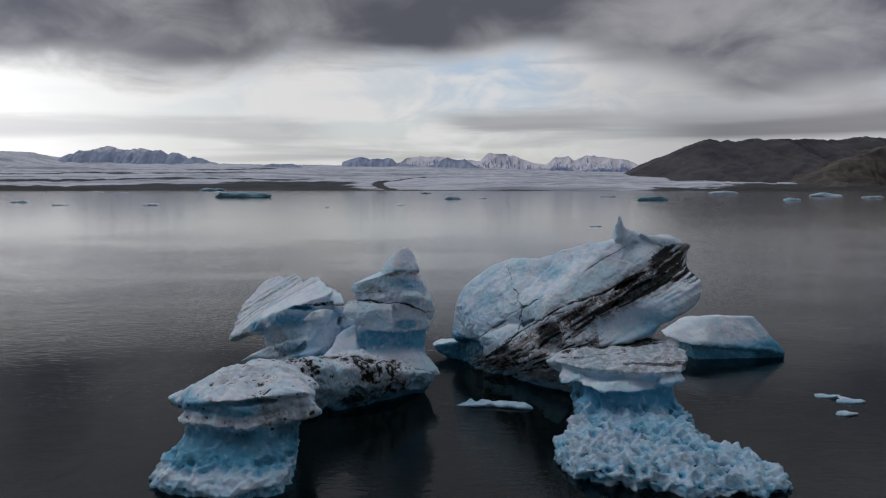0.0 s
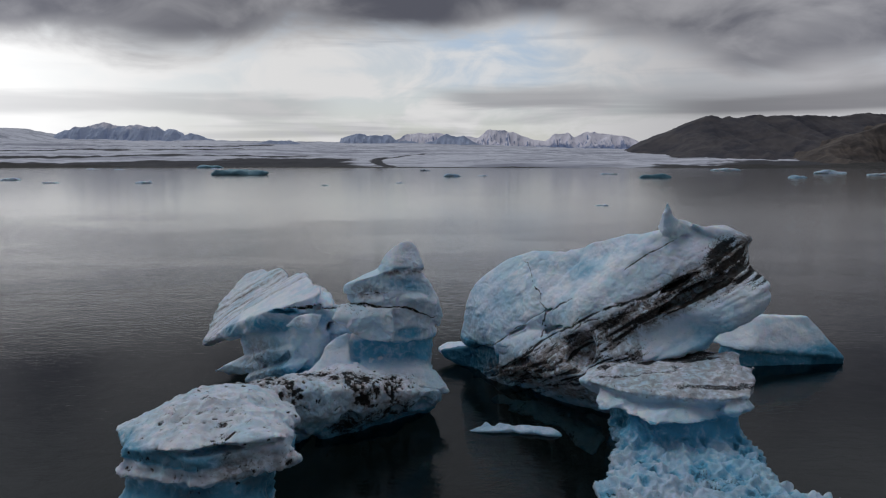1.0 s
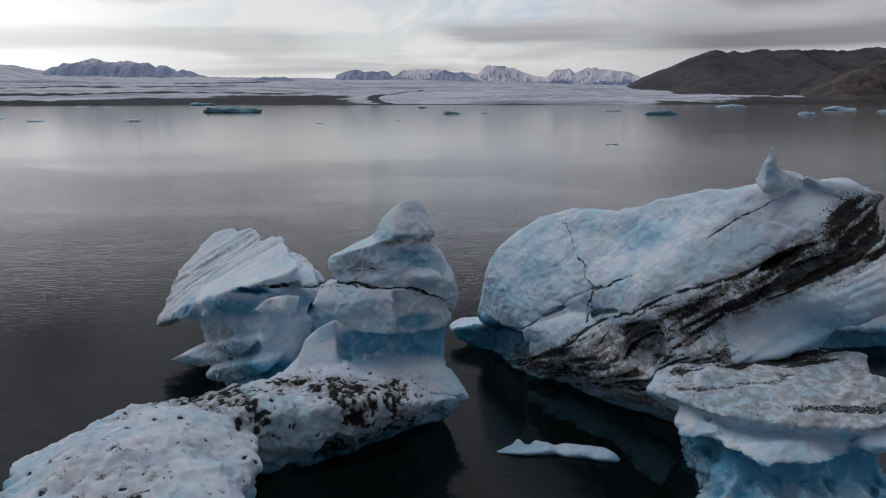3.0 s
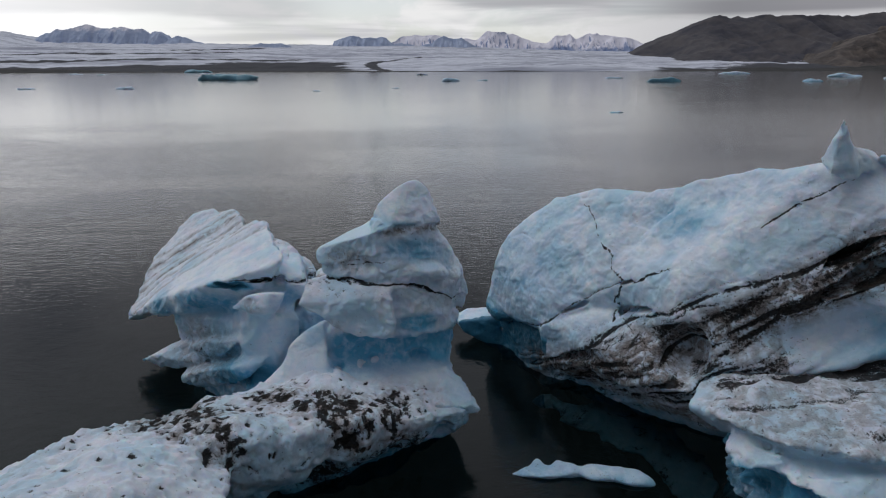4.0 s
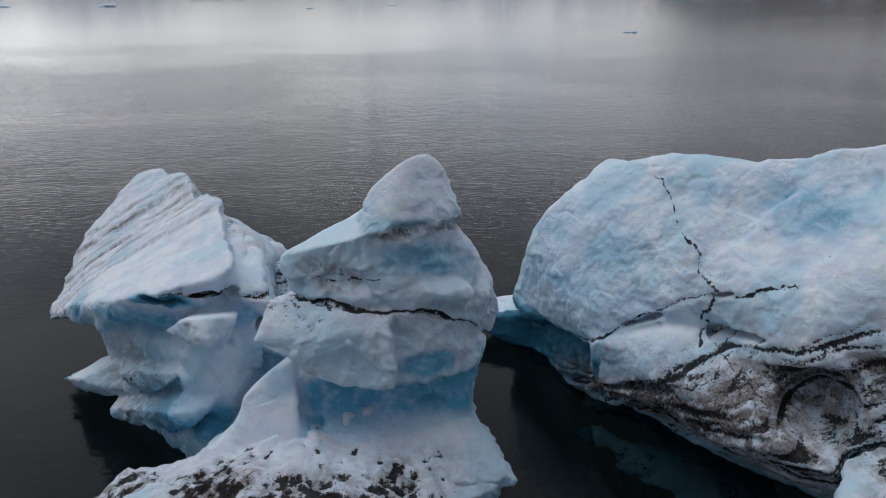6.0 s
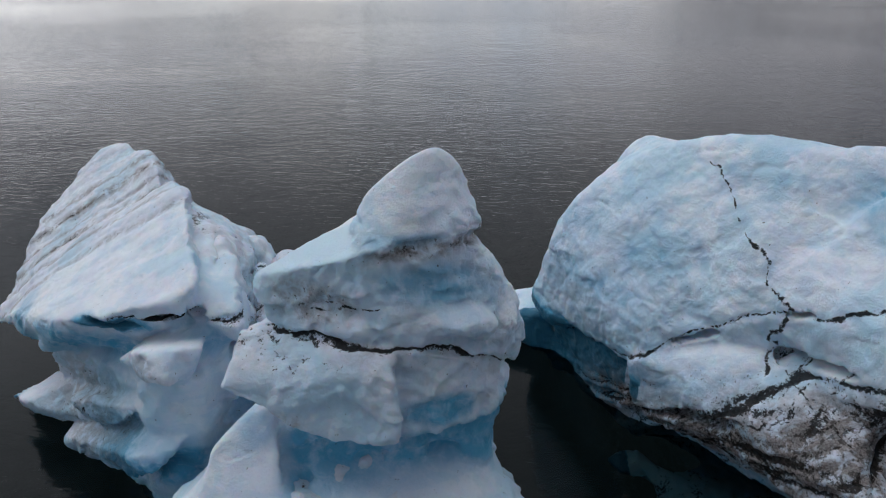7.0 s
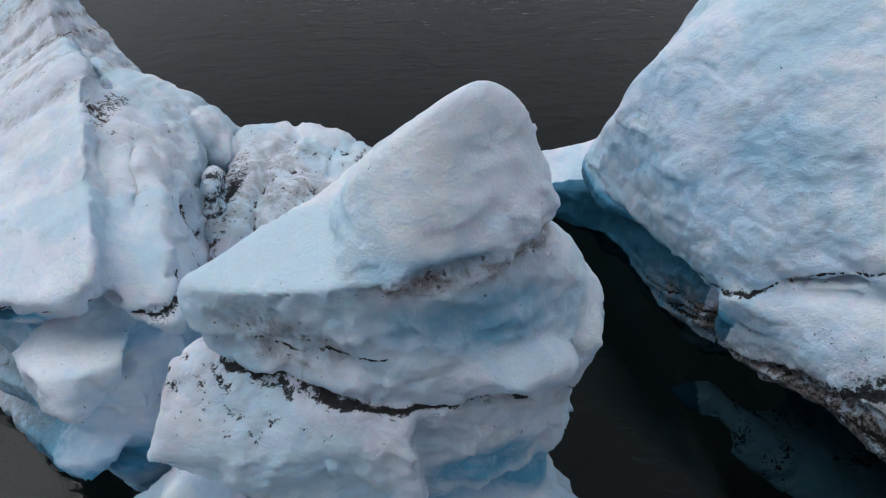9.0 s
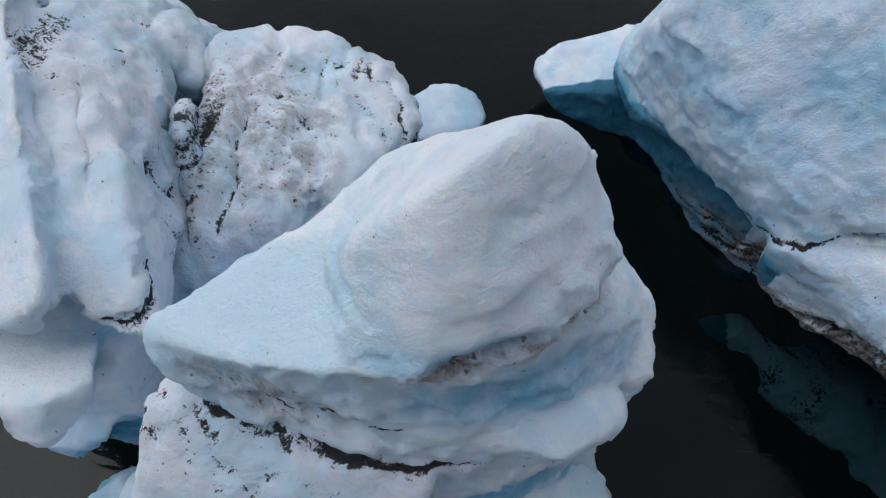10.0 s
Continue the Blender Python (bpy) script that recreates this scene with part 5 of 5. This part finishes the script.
b.hull((36.5, 99.8, 2.6), (45, 100.2, 2.4), (51.2, 101.0, 0.3), (38, 100, -1.5), (50.6, 101.4, -1.5), (49, 107, -1.5), (37, 107, -1.5), (36, 103, 3), r=0.15, k=0.3)
b.rough(2.8, 0.18, 61)
b.rough(1.3, 0.12, 62)
ice("iceberg_body", b, side, lambda p: {"soil": blank(p), "silt": 0.5 * near(p, (37, 98, 2.4), (4, 2, 1)), "blue": 1.0 * (1 - step(1.8, 3.4, p[:, 2])) + 0.3 * step(45, 48, p[:, 0])}, None, 0.14, seed=17)


def floe(label, low, high, cell, hulls, group, seed, mat=None, tint=0.3, dirty=0.0, rough=0.25, flat=1.0):
    top = thing("ice_floe" if max(high[0] - low[0], high[1] - low[1]) < 16 else "iceberg", label, "ice floe" if group.startswith("small") else "iceberg", group)
    blk = Carving(low, high, cell)
    for h in hulls:
        blk.hull(*h, r=cell * 1.2, k=cell * 3)
    size = max(high[0] - low[0], 1.0)
    blk.rough(max(size * 0.13, cell * 4), rough * size * 0.045 * flat, seed)
    blk.rough(max(size * 0.055, cell * 2.5), 0.5 * rough * size * 0.045 * flat, seed + 1)
    def colour(p):
        return {"soil": dirty * (0.5 + 0.6 * fractal(p / (size * 0.12), 3, seed)), "silt": blank(p) + 0.3 * dirty, "blue": tint + 0.4 * (1 - step(0.1, 0.6, p[:, 2]))}
    v, q = largest(*blk.net())
    mesh_object("floe_body", v, q, mat or ICE, top, colour(v))
    return top


floe("thin white ice floe lying low in dark water", (0, 75, -0.6), (12, 81.5, 1.0), 0.08,
     [((0.7, 78.9, 0.15), (2.0, 79.4, 0.3), (4.6, 79.3, 0.45), (6.4, 78.6, 0.3), (4.4, 77.9, 0.3), (1.6, 78.0, 0.2), (2, 78.6, -0.5), (6, 78.6, -0.5)),
      ((5.6, 78.7, 0.3), (7.4, 79.2, 0.5), (9.6, 78.3, 0.3), (10.9, 77.3, 0.15), (10.4, 76.8, 0.1), (8.2, 77.6, 0.45), (6, 78, 0.2), (7, 78.4, -0.5), (10, 77.4, -0.5))], "small floes", 81, tint=0.35, dirty=0.25, rough=0.5)
for i, (x, y, w, d) in enumerate(((47.3, 82.2, 4.6, 2.0), (48.9, 79.9, 4.2, 1.5), (45.3, 75.4, 2.6, 1.2))):
    floe("small flat white ice floe in dark water", (x - w, y - d, -0.5), (x + w, y + d, 0.9), 0.09,
         [((x - w / 2, y, 0.2), (x - w / 4, y + d / 2, 0.3), (x + w / 4, y + d / 2.4, 0.4), (x + w / 2, y - d / 6, 0.2), (x, y - d / 2, 0.25), (x - w / 3, y - d / 3, -0.4), (x + w / 3, y, -0.4))], "small floes", 90 + 3 * i, tint=0.1, rough=0.5)


def far_berg(label, x, y, w, d, h, seed, tint, dirty, mat=None, lobes=3):
    rng = random.Random(seed)
    hulls = []
    for j in range(lobes):
        cx = x + (j - (lobes - 1) / 2) * w / (lobes + 0.4)
        hw, top = w * rng.uniform(0.28, 0.42), h * rng.uniform(0.55, 1.0)
        hulls.append([(cx + hw * rng.uniform(0.5, 1.0) * sx * k, y + d * 0.45 * sy * rng.uniform(0.5, 1.0), z) for sx in (-1, 1) for sy in (-1, 1)
                      for z, k in ((-0.8, 1.2), (top * rng.uniform(0.2, 0.5), 1.15), (top * rng.uniform(0.8, 1.0), rng.uniform(0.3, 0.7)))])
    floe(label, (x - w * 0.75, y - d * 0.75, -1), (x + w * 0.75, y + d * 0.75, h * 1.35), max(w / 70, 0.10), hulls, "far icebergs", seed, mat, tint, dirty, 0.6, min(1.0, 5.0 * h / w))


far_berg("long turquoise-black iceberg far out on the lake", -350, 1213, 76, 34, 12.5, 201, 0.85, 0.45, BLUE_ICE, 4)
far_berg("bright blue iceberg by the far shore", -720, 2180, 60, 30, 11, 202, 0.6, 0.0, BLUE_ICE)
far_berg("turquoise iceberg far out on the lake", 306, 1019, 42, 20, 6.2, 203, 0.9, 0.1, BLUE_ICE, 2)
far_berg("low white iceberg far out", -556, 903, 22, 10, 3.0, 204, 0.1, 0.1)
far_berg("low grey-white ice chunk far out", -440, 791, 15, 8, 2.2, 205, 0.1, 0.4)
far_berg("rounded grey-white ice chunk far out", -336, 791, 18, 9, 3.2, 206, 0.1, 0.1, None, 2)
far_berg("black soiled ice chunk far out", -39, 1640, 22, 10, 4.0, 207, 0.2, 0.75)
far_berg("soiled turquoise ice chunk far out", 14, 1088, 26, 12, 4.8, 208, 0.5, 0.6, None, 2)
far_berg("small ice chunk far out", 64, 1127, 14, 7, 2.0, 209, 0.3, 0.4)
far_berg("flat ice chunk far out", 298, 1261, 28, 10, 2.6, 210, 0.2, 0.4)
far_berg("dark blue ice chunk far out", 516, 1019, 22, 11, 4.4, 211, 0.6, 0.5, None, 2)
far_berg("broad white iceberg near the shore", 727, 1313, 52, 20, 7.5, 212, 0.3, 0.05)
far_berg("soiled dark ice chunk far out", 728, 1168, 34, 14, 5.0, 213, 0.2, 0.7)
far_berg("white and grey iceberg near the shore", 690, 1700, 60, 24, 6.5, 214, 0.2, 0.2)
far_berg("tiny ice chunk on open water", -120, 719, 7, 4, 0.9, 215, 0.2, 0.3)
far_berg("tiny ice chunk on open water", -48, 791, 8, 4, 1.0, 216, 0.1, 0.3)
far_berg("tiny ice floe on open water", 91, 411, 5.5, 3, 0.6, 217, 0.1, 0.1)
far_berg("white ice chunks by the far shore", -640, 1980, 26, 10, 4.0, 218, 0.1, 0.2)
far_berg("white ice chunks by the far shore", -950, 1900, 24, 10, 3.5, 219, 0.1, 0.2)
far_berg("white ice chunks by the far shore", -830, 1790, 20, 9, 3.0, 220, 0.1, 0.3)
